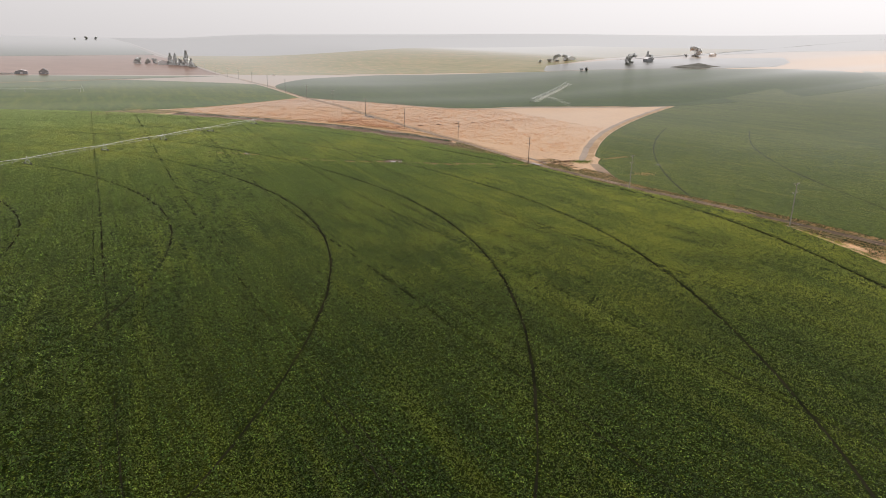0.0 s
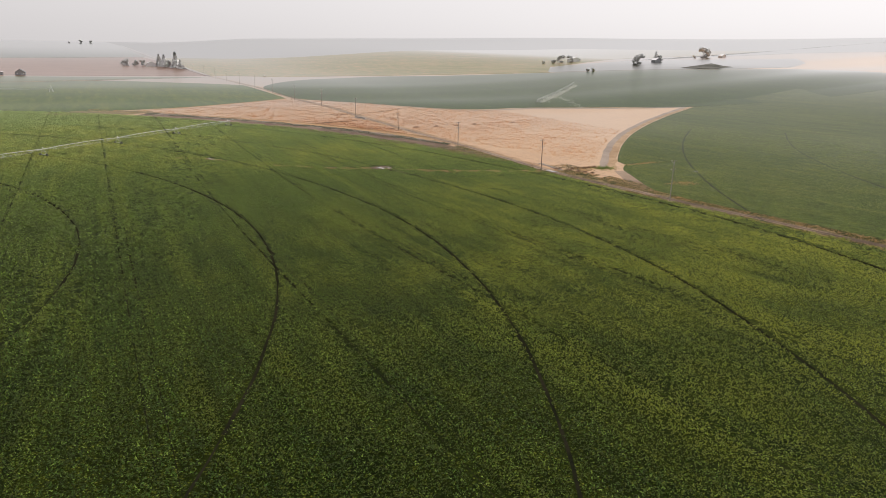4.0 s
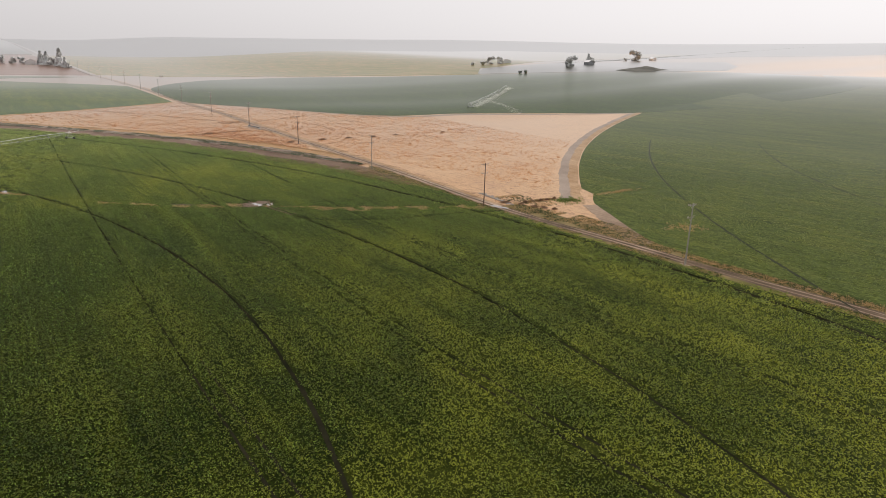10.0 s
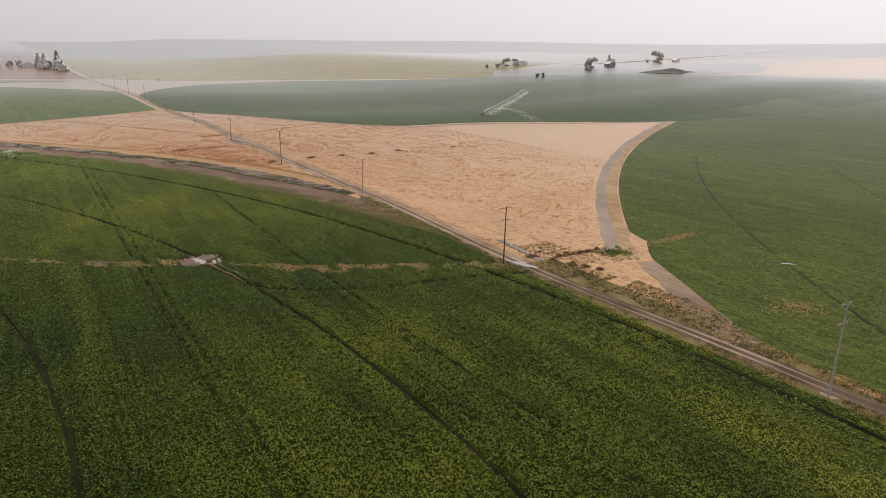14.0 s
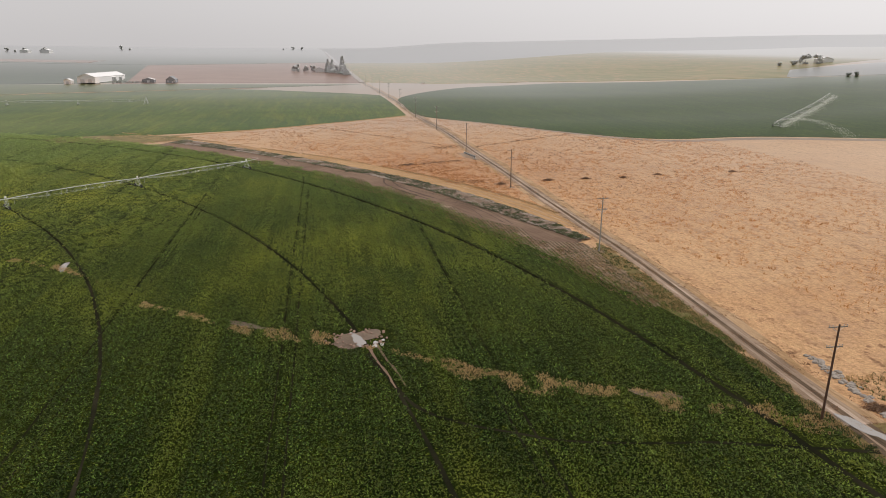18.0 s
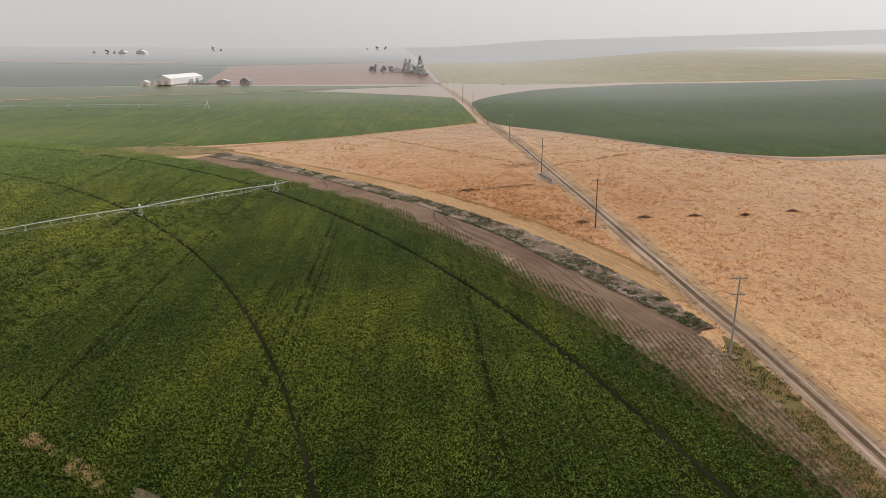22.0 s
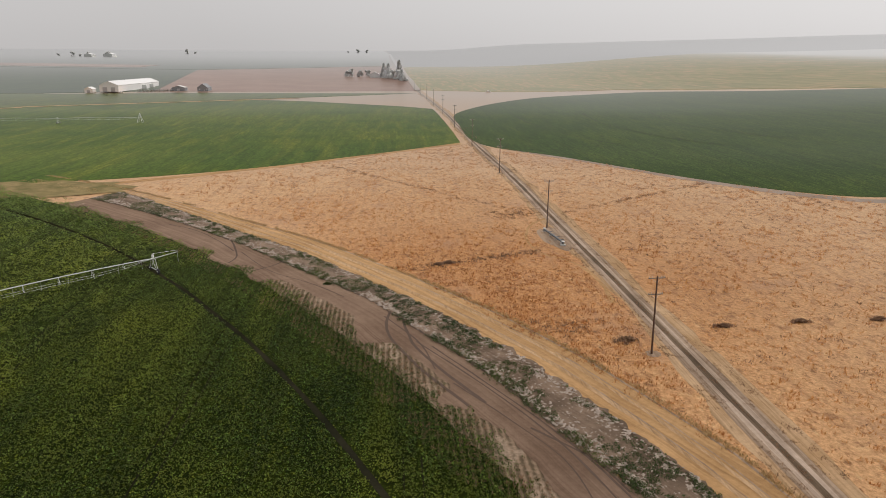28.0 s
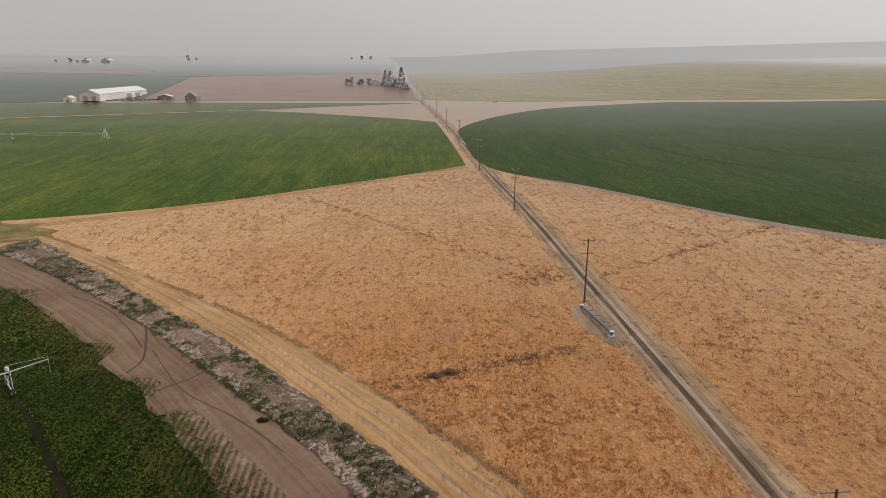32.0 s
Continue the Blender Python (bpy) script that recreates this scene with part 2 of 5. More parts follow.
def soil(name, light, dark, grain=1.0, level=True, streak=None, haze_on=True):
    """Bare earth; streak: "y" for wear along the road, "ring" for wear round the near pivot."""
    n = Nodes(name)
    p = n.place()
    broad = n.noise(p, 0.07 * grain, 4.0, 0.6)
    fine = n.noise(p, 1.6 * grain, 5.0, 0.7)
    c = n.mix(n.step(broad, 0.35, 0.65), light, dark)
    if streak:
        if streak == "y":
            lines = n.noise(n.stretch(p, 2.6, 0.07, 1), 1.0, 4.0, 0.7)
        else:
            flat = n.stretch(p, 1, 1, 0)
            r = n.add("ShaderNodeVectorMath", "Value", (("operation", "DISTANCE"),), i0=flat, i1=(-180, 226, 0))
            wob = n.calc("ADD", n.calc("MULTIPLY", r, 1.5), n.calc("MULTIPLY", n.noise(p, 0.05, 3.0), 5.0))
            lines = n.noise(n.add("ShaderNodeCombineXYZ", 0, (), X=wob, Y=n.noise(p, 0.02), Z=0.0), 1.0, 4.0, 0.75)
        c = n.mix(n.step(lines, 0.42, 0.66, 0, 0.75 if streak == "y" else 0.58 if name == "washed_silt" else 0.7), c, n.mix(1.0, c, (0.50, 0.46, 0.42), "MULTIPLY"))
    c = n.mix(n.step(fine, 0.3, 0.7, 0, 0.6), c, n.mix(1.0, c, (0.6, 0.58, 0.56), "MULTIPLY"))
    return n.done(c, 0.9, n.bump(fine, 0.6, 0.12), gloss=0.06, haze_rough=0.3, level="half" if level else False, reach=HAZE_REACH if level else 0.036, haze_on=haze_on)


def row_soil(name, ridge, furrow):
    """Bare crop rows: ridges and furrows along y, 0.91 m apart."""
    n = Nodes(name)
    p = n.place()
    x = n.add("ShaderNodeSeparateXYZ", "X", (), Vector=p)
    wave = n.calc("SINE", n.calc("MULTIPLY", n.calc("ADD", x, n.calc("MULTIPLY", n.noise(p, 0.25), 0.25)), 6.9))
    patch = n.noise(p, 0.22, 4.0, 0.65)
    c = n.mix(n.step(n.calc("ADD", n.calc("MULTIPLY", wave, 0.45), n.calc("MULTIPLY", n.noise(p, 1.3, 5.0, 0.75), 2.4)), 0.70, 1.70), furrow, ridge)
    c = n.mix(n.step(patch, 0.57, 0.66, 0, 0.85), c, (0.40, 0.30, 0.22))
    fine = n.noise(p, 2.5, 4.0, 0.7)
    c = n.mix(n.step(fine, 0.35, 0.7, 0, 0.6), c, furrow)
    return n.done(c, 0.9, n.bump(n.calc("ADD", n.calc("MULTIPLY", wave, 0.25), fine), 0.6, 0.15), gloss=0.05, haze_rough=0.3, level="half", reach=HAZE_REACH)


def plain(name, colour, rough=0.7, wear=0.25, scale=2.0, metal=0.0, gloss=0.3, haze_on=True, through=0.0):
    """Paint, wood or metal with a little dirt in it."""
    n = Nodes(name)
    p = n.add("ShaderNodeTexCoord", "Object")
    spots = n.noise(p, scale, 4.0, 0.65)
    c = n.mix(n.step(spots, 0.35, 0.75, 0, wear), colour, tuple(v * 0.45 for v in colour))
    return n.done(c, rough, n.bump(spots, 0.2, 0.02), metal, gloss, haze_on, through=through)


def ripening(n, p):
    """Broad zones of yellower near crop that also carry painted brightness, broken into patches along the rows."""
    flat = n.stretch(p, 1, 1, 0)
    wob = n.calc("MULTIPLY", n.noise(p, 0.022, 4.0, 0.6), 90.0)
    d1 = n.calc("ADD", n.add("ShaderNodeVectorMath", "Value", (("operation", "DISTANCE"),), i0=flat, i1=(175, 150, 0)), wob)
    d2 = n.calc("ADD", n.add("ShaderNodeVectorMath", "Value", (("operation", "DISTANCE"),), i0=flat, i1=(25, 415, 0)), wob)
    ripe_bright = n.calc("MAXIMUM", n.step(d1, 80, 185, 1, 0), n.step(d2, 60, 150, 1, 0))
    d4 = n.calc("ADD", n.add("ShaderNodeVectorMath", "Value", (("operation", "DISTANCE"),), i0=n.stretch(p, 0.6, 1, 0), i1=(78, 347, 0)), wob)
    ripe_bright = n.calc("MAXIMUM", ripe_bright, n.step(d4, 55, 95, 0.75, 0))
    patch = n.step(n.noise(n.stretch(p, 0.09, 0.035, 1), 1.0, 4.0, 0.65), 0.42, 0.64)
    return ripe_bright, patch


def hollow_shade(n, p):
    """Mask for shade painted as dips between plants and along rows, a pace or two across."""
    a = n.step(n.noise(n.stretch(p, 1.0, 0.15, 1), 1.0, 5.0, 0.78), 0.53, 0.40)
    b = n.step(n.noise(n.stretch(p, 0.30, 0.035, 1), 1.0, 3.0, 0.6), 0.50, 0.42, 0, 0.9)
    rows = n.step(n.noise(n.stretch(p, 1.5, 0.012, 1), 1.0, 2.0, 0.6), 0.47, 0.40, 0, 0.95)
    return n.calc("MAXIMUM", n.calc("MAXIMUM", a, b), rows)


def leafage(name, lush, pale, dark, haze_film=0.75, through=0.45, crop=False):
    """Leaves, each a little different; the crop is yellower at the south end of the field, with brightness and shade
    painted in.
    """
    n = Nodes(name)
    r = n.island()
    p = n.place()
    broad = n.noise(n.stretch(p, 0.02, 0.010, 1), 1.0, 4.0)
    streak = n.noise(n.stretch(p, 0.16, 0.008, 1), 1.0, 3.0)
    c = n.mix(n.calc("POWER", r, 1.8), dark, lush)
    f1, f2 = n.step(broad, 0.40, 0.64, 0, 0.6), n.step(streak, 0.54, 0.66, 0, 0.75)
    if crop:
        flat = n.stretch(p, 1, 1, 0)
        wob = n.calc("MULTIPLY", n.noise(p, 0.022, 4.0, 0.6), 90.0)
        ripe_bright, patch = ripening(n, p)
        f1 = n.calc("MULTIPLY", n.calc("ADD", n.calc("MULTIPLY", ripe_bright, 0.72), 0.10), n.calc("ADD", n.calc("MULTIPLY", patch, 1.0), 0.36))
        f2 = n.calc("MULTIPLY", f2, n.calc("ADD", n.calc("MULTIPLY", ripe_bright, 0.5), 0.35))
        # painted glints: some leaves by chance take a bright colour
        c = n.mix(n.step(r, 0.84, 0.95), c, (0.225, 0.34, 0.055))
        # painted dark zones: the crop's dim look from close by, put into its colour
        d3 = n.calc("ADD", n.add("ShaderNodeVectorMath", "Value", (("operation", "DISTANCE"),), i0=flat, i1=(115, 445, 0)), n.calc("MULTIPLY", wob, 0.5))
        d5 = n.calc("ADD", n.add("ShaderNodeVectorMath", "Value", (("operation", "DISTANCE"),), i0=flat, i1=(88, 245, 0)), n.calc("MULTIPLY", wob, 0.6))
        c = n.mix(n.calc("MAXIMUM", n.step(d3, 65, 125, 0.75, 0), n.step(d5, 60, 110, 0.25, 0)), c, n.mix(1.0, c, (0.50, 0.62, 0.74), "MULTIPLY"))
        # the same painted dip shade, put into the leaf colour
        c = n.mix(n.calc("MULTIPLY", hollow_shade(n, p), 0.85), c, n.mix(1.0, c, (0.20, 0.26, 0.22), "MULTIPLY"))
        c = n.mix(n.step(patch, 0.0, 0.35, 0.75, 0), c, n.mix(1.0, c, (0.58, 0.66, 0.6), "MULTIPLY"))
    c = n.mix(f1, c, pale)
    c = n.mix(f2, c, pale)
    return n.done(c, 0.6, gloss=0.15 if not crop else 0.14, through=through, haze_rough=haze_film, reach=HAZE_REACH, glow=1.6 if crop else 1.1, graze_gloss=n.mix(f1, (0.38, 0.54, 0.08), (0.58, 0.62, 0.09)) if crop else None)


def under_crop(name, lush, pale, dark):
    """The closed canopy of the near field: overlapping leaves a hand or two across, gaps of shade painted between them,
    rows and patches of vigour.
    """
    n = Nodes(name)
    p = n.place()
    flat = n.stretch(p, 1, 1, 0)
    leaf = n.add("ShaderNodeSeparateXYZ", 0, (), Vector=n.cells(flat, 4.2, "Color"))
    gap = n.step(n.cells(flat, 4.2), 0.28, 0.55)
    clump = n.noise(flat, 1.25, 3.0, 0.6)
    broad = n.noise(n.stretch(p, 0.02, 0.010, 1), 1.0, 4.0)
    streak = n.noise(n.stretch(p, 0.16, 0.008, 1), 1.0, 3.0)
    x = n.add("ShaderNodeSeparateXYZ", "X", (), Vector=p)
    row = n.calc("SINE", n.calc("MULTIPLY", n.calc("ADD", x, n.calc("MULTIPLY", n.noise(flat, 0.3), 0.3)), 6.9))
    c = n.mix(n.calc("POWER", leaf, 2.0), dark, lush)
    ripe_bright, patch = ripening(n, p)
    yellow = n.calc("MULTIPLY", n.calc("ADD", n.calc("MULTIPLY", ripe_bright, 0.5), 0.15), n.calc("ADD", patch, 0.3))
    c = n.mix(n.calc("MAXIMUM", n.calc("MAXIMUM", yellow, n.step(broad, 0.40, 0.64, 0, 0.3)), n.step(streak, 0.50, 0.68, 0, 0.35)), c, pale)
    # glints painted on the few brightest leaf cells
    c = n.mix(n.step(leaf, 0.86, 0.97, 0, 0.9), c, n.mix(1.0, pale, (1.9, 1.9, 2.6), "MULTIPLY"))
    # leaf-gap, clump and row shade goes into the canopy colour
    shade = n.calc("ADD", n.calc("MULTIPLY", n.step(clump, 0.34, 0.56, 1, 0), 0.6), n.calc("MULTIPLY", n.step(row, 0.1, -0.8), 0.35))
    hollow_dark = hollow_shade(n, p)
    dim = n.calc("MAXIMUM", n.calc("MAXIMUM", shade, n.calc("MULTIPLY", hollow_dark, 0.95)), n.calc("MULTIPLY", gap, 0.9))
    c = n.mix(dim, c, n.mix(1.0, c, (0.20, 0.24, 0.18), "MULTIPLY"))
    relief = n.calc("ADD", n.calc("MULTIPLY", leaf, 0.5), clump)
    return n.done(c, 0.6, n.bump(relief, 0.7, 0.25), gloss=0.0, haze_rough=0.3, level="half", reach=HAZE_REACH, graze_gloss=n.mix(dim, n.mix(yellow, (0.38, 0.54, 0.08), (0.58, 0.62, 0.09)), (0.06, 0.09, 0.02)))


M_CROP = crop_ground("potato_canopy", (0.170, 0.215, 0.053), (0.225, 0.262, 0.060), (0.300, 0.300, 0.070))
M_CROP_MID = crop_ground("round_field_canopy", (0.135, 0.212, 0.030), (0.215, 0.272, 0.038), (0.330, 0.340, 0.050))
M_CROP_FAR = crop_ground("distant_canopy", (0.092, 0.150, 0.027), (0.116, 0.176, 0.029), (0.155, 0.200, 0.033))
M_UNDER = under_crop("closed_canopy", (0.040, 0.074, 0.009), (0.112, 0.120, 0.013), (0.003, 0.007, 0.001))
M_DRY = dry_ground("dry_grass", (0.80, 0.510, 0.275), (0.56, 0.235, 0.062), (0.31, 0.140, 0.068))
M_SAND = soil("washed_silt", (0.295, 0.202, 0.145), (0.210, 0.138, 0.097), 1.0, True, "ring")
M_RUBBLE = soil("stony_verge", (0.285, 0.205, 0.150), (0.150, 0.108, 0.078), 2.6, True, "ring")
M_TRACK = soil("bleached_track", (0.61, 0.385, 0.190), (0.47, 0.28, 0.128), 1.0, True, "ring")
M_MOWN = soil("mown_verge", (0.62, 0.43, 0.26), (0.50, 0.32, 0.17), 1.4, True, "y")
M_ROAD = soil("dirt_road", (0.49, 0.365, 0.265), (0.34, 0.245, 0.175), 1.0, True, "y")
M_RUT = soil("worn_rut", (0.62, 0.49, 0.39), (0.43, 0.33, 0.25), 1.0, True, "y")
# wet soil, its colour darkened further for the shade in sunken wheel tracks
M_MUD_SHADED = soil("wet_soil_shaded", (0.034, 0.031, 0.019), (0.016, 0.017, 0.010), 1.5, haze_on=False)
M_DRIVE = soil("grey_gravel", (0.45, 0.36, 0.29), (0.34, 0.27, 0.215), 1.0)
M_ROUGH = soil("trodden_middle", (0.23, 0.165, 0.112), (0.130, 0.094, 0.064), 2.0, True, "y")
M_BARE = row_soil("bare_row_soil", (0.32, 0.225, 0.155), (0.110, 0.080, 0.050))
M_VERGE = soil("weedy_verge", (0.30, 0.225, 0.105), (0.145, 0.125, 0.045), 2.6)
M_MOUND = plain("weedy_earth", (0.27, 0.265, 0.235), 0.9, 0.4, 0.2, gloss=0.05, haze_on=False)
M_PINK = soil("fallow_field", (0.37, 0.26, 0.215), (0.31, 0.21, 0.175), 0.3, False)
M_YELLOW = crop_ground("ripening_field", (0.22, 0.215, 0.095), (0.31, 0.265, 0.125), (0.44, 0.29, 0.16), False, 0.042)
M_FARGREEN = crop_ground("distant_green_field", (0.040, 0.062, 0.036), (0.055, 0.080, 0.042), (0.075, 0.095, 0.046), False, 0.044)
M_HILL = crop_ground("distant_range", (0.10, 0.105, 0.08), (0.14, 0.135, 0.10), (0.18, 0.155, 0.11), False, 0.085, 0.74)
M_POLE = plain("creosoted_wood", (0.115, 0.060, 0.038), 0.8, 0.5, 3.0)
M_ARM = plain("weathered_wood", (0.30, 0.26, 0.22), 0.8, 0.4, 3.0)
M_WIRE = plain("dull_aluminium", (0.35, 0.35, 0.35), 0.5, 0.2, 1.0, 0.8)
M_PIPE = plain("dark_steel", (0.16, 0.17, 0.18), 0.5, 0.3, 1.0, 0.3)
M_GALV = plain("galvanised_steel", (0.62, 0.63, 0.62), 0.45, 0.25, 3.0, 0.35)
M_RUBBER = plain("black_rubber", (0.02, 0.02, 0.02), 0.8, 0.3, 3.0)
M_PORC = plain("porcelain", (0.45, 0.40, 0.36), 0.3, 0.1, 3.0)
M_WHITE = plain("white_sheet_metal", (0.80, 0.79, 0.76), 0.5, 0.12, 0.4)
M_ROOF = plain("pale_roof_metal", (0.70, 0.69, 0.67), 0.45, 0.15, 0.3)
M_GREY = plain("grey_siding", (0.24, 0.25, 0.26), 0.7, 0.25, 0.6, haze_on=False)
M_DARK = plain("dark_opening", (0.03, 0.03, 0.035), 0.4, 0.2, 0.6)
M_BARK = plain("bark", (0.20, 0.175, 0.15), 0.9, 0.4, 2.0)
M_WATER = Nodes("standing_water").done((0.24, 0.22, 0.20), 0.16, gloss=0.6, haze_on=False)
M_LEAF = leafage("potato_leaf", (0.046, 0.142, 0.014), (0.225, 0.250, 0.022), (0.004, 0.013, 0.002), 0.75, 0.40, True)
M_LEAF_EAST = leafage("potato_leaf_east", (0.175, 0.235, 0.055), (0.225, 0.265, 0.062), (0.075, 0.115, 0.024), 0.75, 0.50)
M_WEED = leafage("weed_leaf", (0.062, 0.098, 0.022), (0.11, 0.125, 0.034), (0.026, 0.044, 0.011))
M_STRAW = leafage("dry_grass_blade", (0.64, 0.370, 0.150), (0.55, 0.27, 0.090), (0.38, 0.155, 0.046))
M_RUST = leafage("rust_grass_blade", (0.52, 0.26, 0.095), (0.44, 0.20, 0.07), (0.30, 0.12, 0.04))
M_SAGE = leafage("dry_brush", (0.34, 0.205, 0.12), (0.29, 0.175, 0.105), (0.20, 0.125, 0.08))
M_DEAD = leafage("dead_grass_blade", (0.56, 0.41, 0.21), (0.47, 0.33, 0.16), (0.33, 0.225, 0.105))
M_RILL_SHADOW = plain("dark_silt_and_shadow", (0.090, 0.058, 0.042), 0.9, 0.4, 0.6, haze_on=False)
M_MUD_FAR = soil("wet_soil_far", (0.055, 0.062, 0.032), (0.036, 0.044, 0.022), 1.5)
M_CLOD = plain("grey_clod", (0.34, 0.275, 0.225), 0.9, 0.6, 1.5)
M_PALE_MUD = soil("pale_mud", (0.25, 0.195, 0.150), (0.165, 0.122, 0.092), 2.0)
M_BOULDER = plain("grey_boulder", (0.30, 0.262, 0.225), 0.9, 0.5, 1.2)
M_RED_CLOD = plain("red_brown_clod", (0.27, 0.175, 0.13), 0.9, 0.5, 1.5)
M_CONCRETE = plain("pale_concrete", (0.48, 0.46, 0.44), 0.85, 0.35, 1.2)
M_PALEPOLE = plain("bleached_wood", (0.36, 0.33, 0.29), 0.8, 0.3, 3.0)
M_PAINT = plain("white_car_paint", (0.75, 0.75, 0.74), 0.3, 0.1, 1.0)
M_DROP = plain("water_drops", (0.85, 0.88, 0.88), 0.2, 0.0, 1.0, haze_on=False, through=0.5)
# haze painted into the leaf colour: both tree greens paler than real foliage
M_TREE_HAZE = leafage("hazed_tree_leaf", (0.28, 0.295, 0.26), (0.31, 0.32, 0.275), (0.24, 0.255, 0.225), 0.75, 0.4)
M_TREE = leafage("tree_leaf", (0.13, 0.15, 0.115), (0.155, 0.17, 0.125), (0.10, 0.12, 0.09), 0.75, 0.4)


# ---- the lie of the land ----
PROFILE_Y = np.array([-4000., -200., 60., 118., 193., 268., 343., 418., 493., 568., 643., 718., 793., 868., 942., 1100., 9000.])
PROFILE_Z = np.array([-1.5, -1.5, -1.8, -2.8, -5.8, -7.6, -7.2, -6.0, -4.3, -2.2, -1.5, 0.3, 2.0, 2.6, 3.0, 3.2, 3.2])
PROFILE_M = np.gradient(PROFILE_Z, PROFILE_Y)


def smooth_curve(q, xs, ys, ms):
    """Cubic through the points xs, ys with slopes ms."""
    i = np.clip(np.searchsorted(xs, q) - 1, 0, len(xs) - 2)
    h = xs[i + 1] - xs[i]
    s = (q - xs[i]) / h
    return ((2 * s ** 3 - 3 * s ** 2 + 1) * ys[i] + (s ** 3 - 2 * s ** 2 + s) * h * ms[i]
            + (3 * s ** 2 - 2 * s ** 3) * ys[i + 1] + (s ** 3 - s ** 2) * h * ms[i + 1])


def terrain(x, y):
    """Height of the land: a shallow swale across the fields; cross slope and far rises are shaped to fit the camera's
    view.
    """
    x, y = np.asarray(x, float), np.asarray(y, float)
    z = smooth_curve(np.clip(y, -3900, 8900), PROFILE_Y, PROFILE_Z, PROFILE_M)
    cross = np.interp(y, [60, 118, 336, 480, 600], [0.036, 0.034, 0.012, -0.003, 0.0])
    z = z + cross * 150 * np.tanh((x - 190) / 150)
    far = np.hypot(x - 150, y - 150)
    rise = 0.031 * 120 * np.logaddexp(0, (far - 900) / 120)
    z = z + 110 * np.tanh(rise / 110)
    z = z + 45 * np.exp(-((x - 2300) / 1500) ** 2 - ((y - 4000) / 900) ** 2)
    east = np.clip((x - 330) / 620, 0, 1)
    upland = np.maximum(x - 1000 - 0.35 * (y - 900), -2000)
    z = z + 130 * np.tanh(0.036 * 150 * np.logaddexp(0, upland / 150) / 130)
    return z + 26 * east * east * (3 - 2 * east)


# ---- mesh helpers ----
def mesh_of(name, verts, faces, material, smooth=False):
    me = bpy.data.meshes.new(name)
    me.from_pydata([tuple(map(float, v)) for v in verts], [], faces)
    me.materials.append(material)
    if smooth:
        me.polygons.foreach_set("use_smooth", [True] * len(me.polygons))
    me.update()
    return me


def part(name, bm, material, parent, label=""):
    """Link a bmesh as ONE mesh object under a thing or a part."""
    me = bpy.data.meshes.new(name)
    bm.to_mesh(me)
    bm.free()
    me.materials.append(material)
    ob = new(name, me)
    ob.parent = parent
    return tagged(ob, label)


def box_bm(sx, sy, sz, at=(0, 0, 0), bevel=0.0, turn=(0, 0, 0)):
    bm = bmesh.new()
    bmesh.ops.create_cube(bm, size=1, matrix=pose(*at, *turn) @ Matrix.Diagonal((sx, sy, sz, 1)))
    if bevel:
        bmesh.ops.bevel(bm, geom=bm.edges[:], offset=bevel, segments=1, affect="EDGES")
    return bm


def rod_bm(a, b, r0, r1=None, sides=6, bm=None):
    """A tapered rod from a to b."""
    bm = bm or bmesh.new()
    a, b = Vector(a), Vector(b)
    m = Matrix.Translation((a + b) / 2) @ (b - a).to_track_quat("Z", "Y").to_matrix().to_4x4()
    bmesh.ops.create_cone(bm, cap_ends=True, segments=sides, radius1=r0, radius2=r0 if r1 is None else r1, depth=(b - a).length, matrix=m)
    return bm


def sheet(name, xs, ys, material, lift=0.0):
    """A grid of the land over the given lines of x and y."""
    gx, gy = np.meshgrid(xs, ys)
    z = terrain(gx, gy) + lift
    w = len(xs)
    v = np.stack([gx.ravel(), gy.ravel(), z.ravel()], 1)
    f = [(j * w + i, j * w + i + 1, (j + 1) * w + i + 1, (j + 1) * w + i) for j in range(len(ys) - 1) for i in range(w - 1)]
    return new(name, mesh_of(name, v, f, material, True))


def ring_sheet(name, edge, centre, material, lift, step=9.0, skirt=0.0, flare=0.25):
    """A patch of the land bounded by the closed line edge (as seen from centre), lifted, with a skirt down to the soil."""
    edge, centre = np.array(edge, float), np.array(centre, float)
    n = max(2, int(np.hypot(*(edge - centre).T).max() / step))
    k = len(edge)
    v, f = [], []
    for s in np.linspace(0.004, 1.0, n) ** 0.9:
        q = centre + s * (edge - centre)
        v.append(np.c_[q, terrain(q[:, 0], q[:, 1]) + lift])
    if skirt:
        v.append(v[-1].copy())
        q = centre + (edge - centre) * (1 + flare / np.hypot(*(edge - centre).T))[:, None]
        v.append(np.c_[q, terrain(q[:, 0], q[:, 1]) + lift - skirt])
    for j in range(len(v) - 1):
        if not (skirt and j == len(v) - 3):
            f += [(j * k + i, j * k + (i + 1) % k, (j + 1) * k + (i + 1) % k, (j + 1) * k + i)[::-1] for i in range(k)]
    f.append(tuple(range(k))[::-1])
    me = mesh_of(name, np.concatenate(v), f, material, True)
    ob = new(name, me)
    bm = bmesh.new()
    bm.from_mesh(me)
    bmesh.ops.recalc_face_normals(bm, faces=bm.faces[:])
    up = sum(fc.normal.z for fc in bm.faces)
    if up < 0:
        bmesh.ops.reverse_faces(bm, faces=bm.faces[:])
    bm.to_mesh(me)
    bm.free()
    return ob


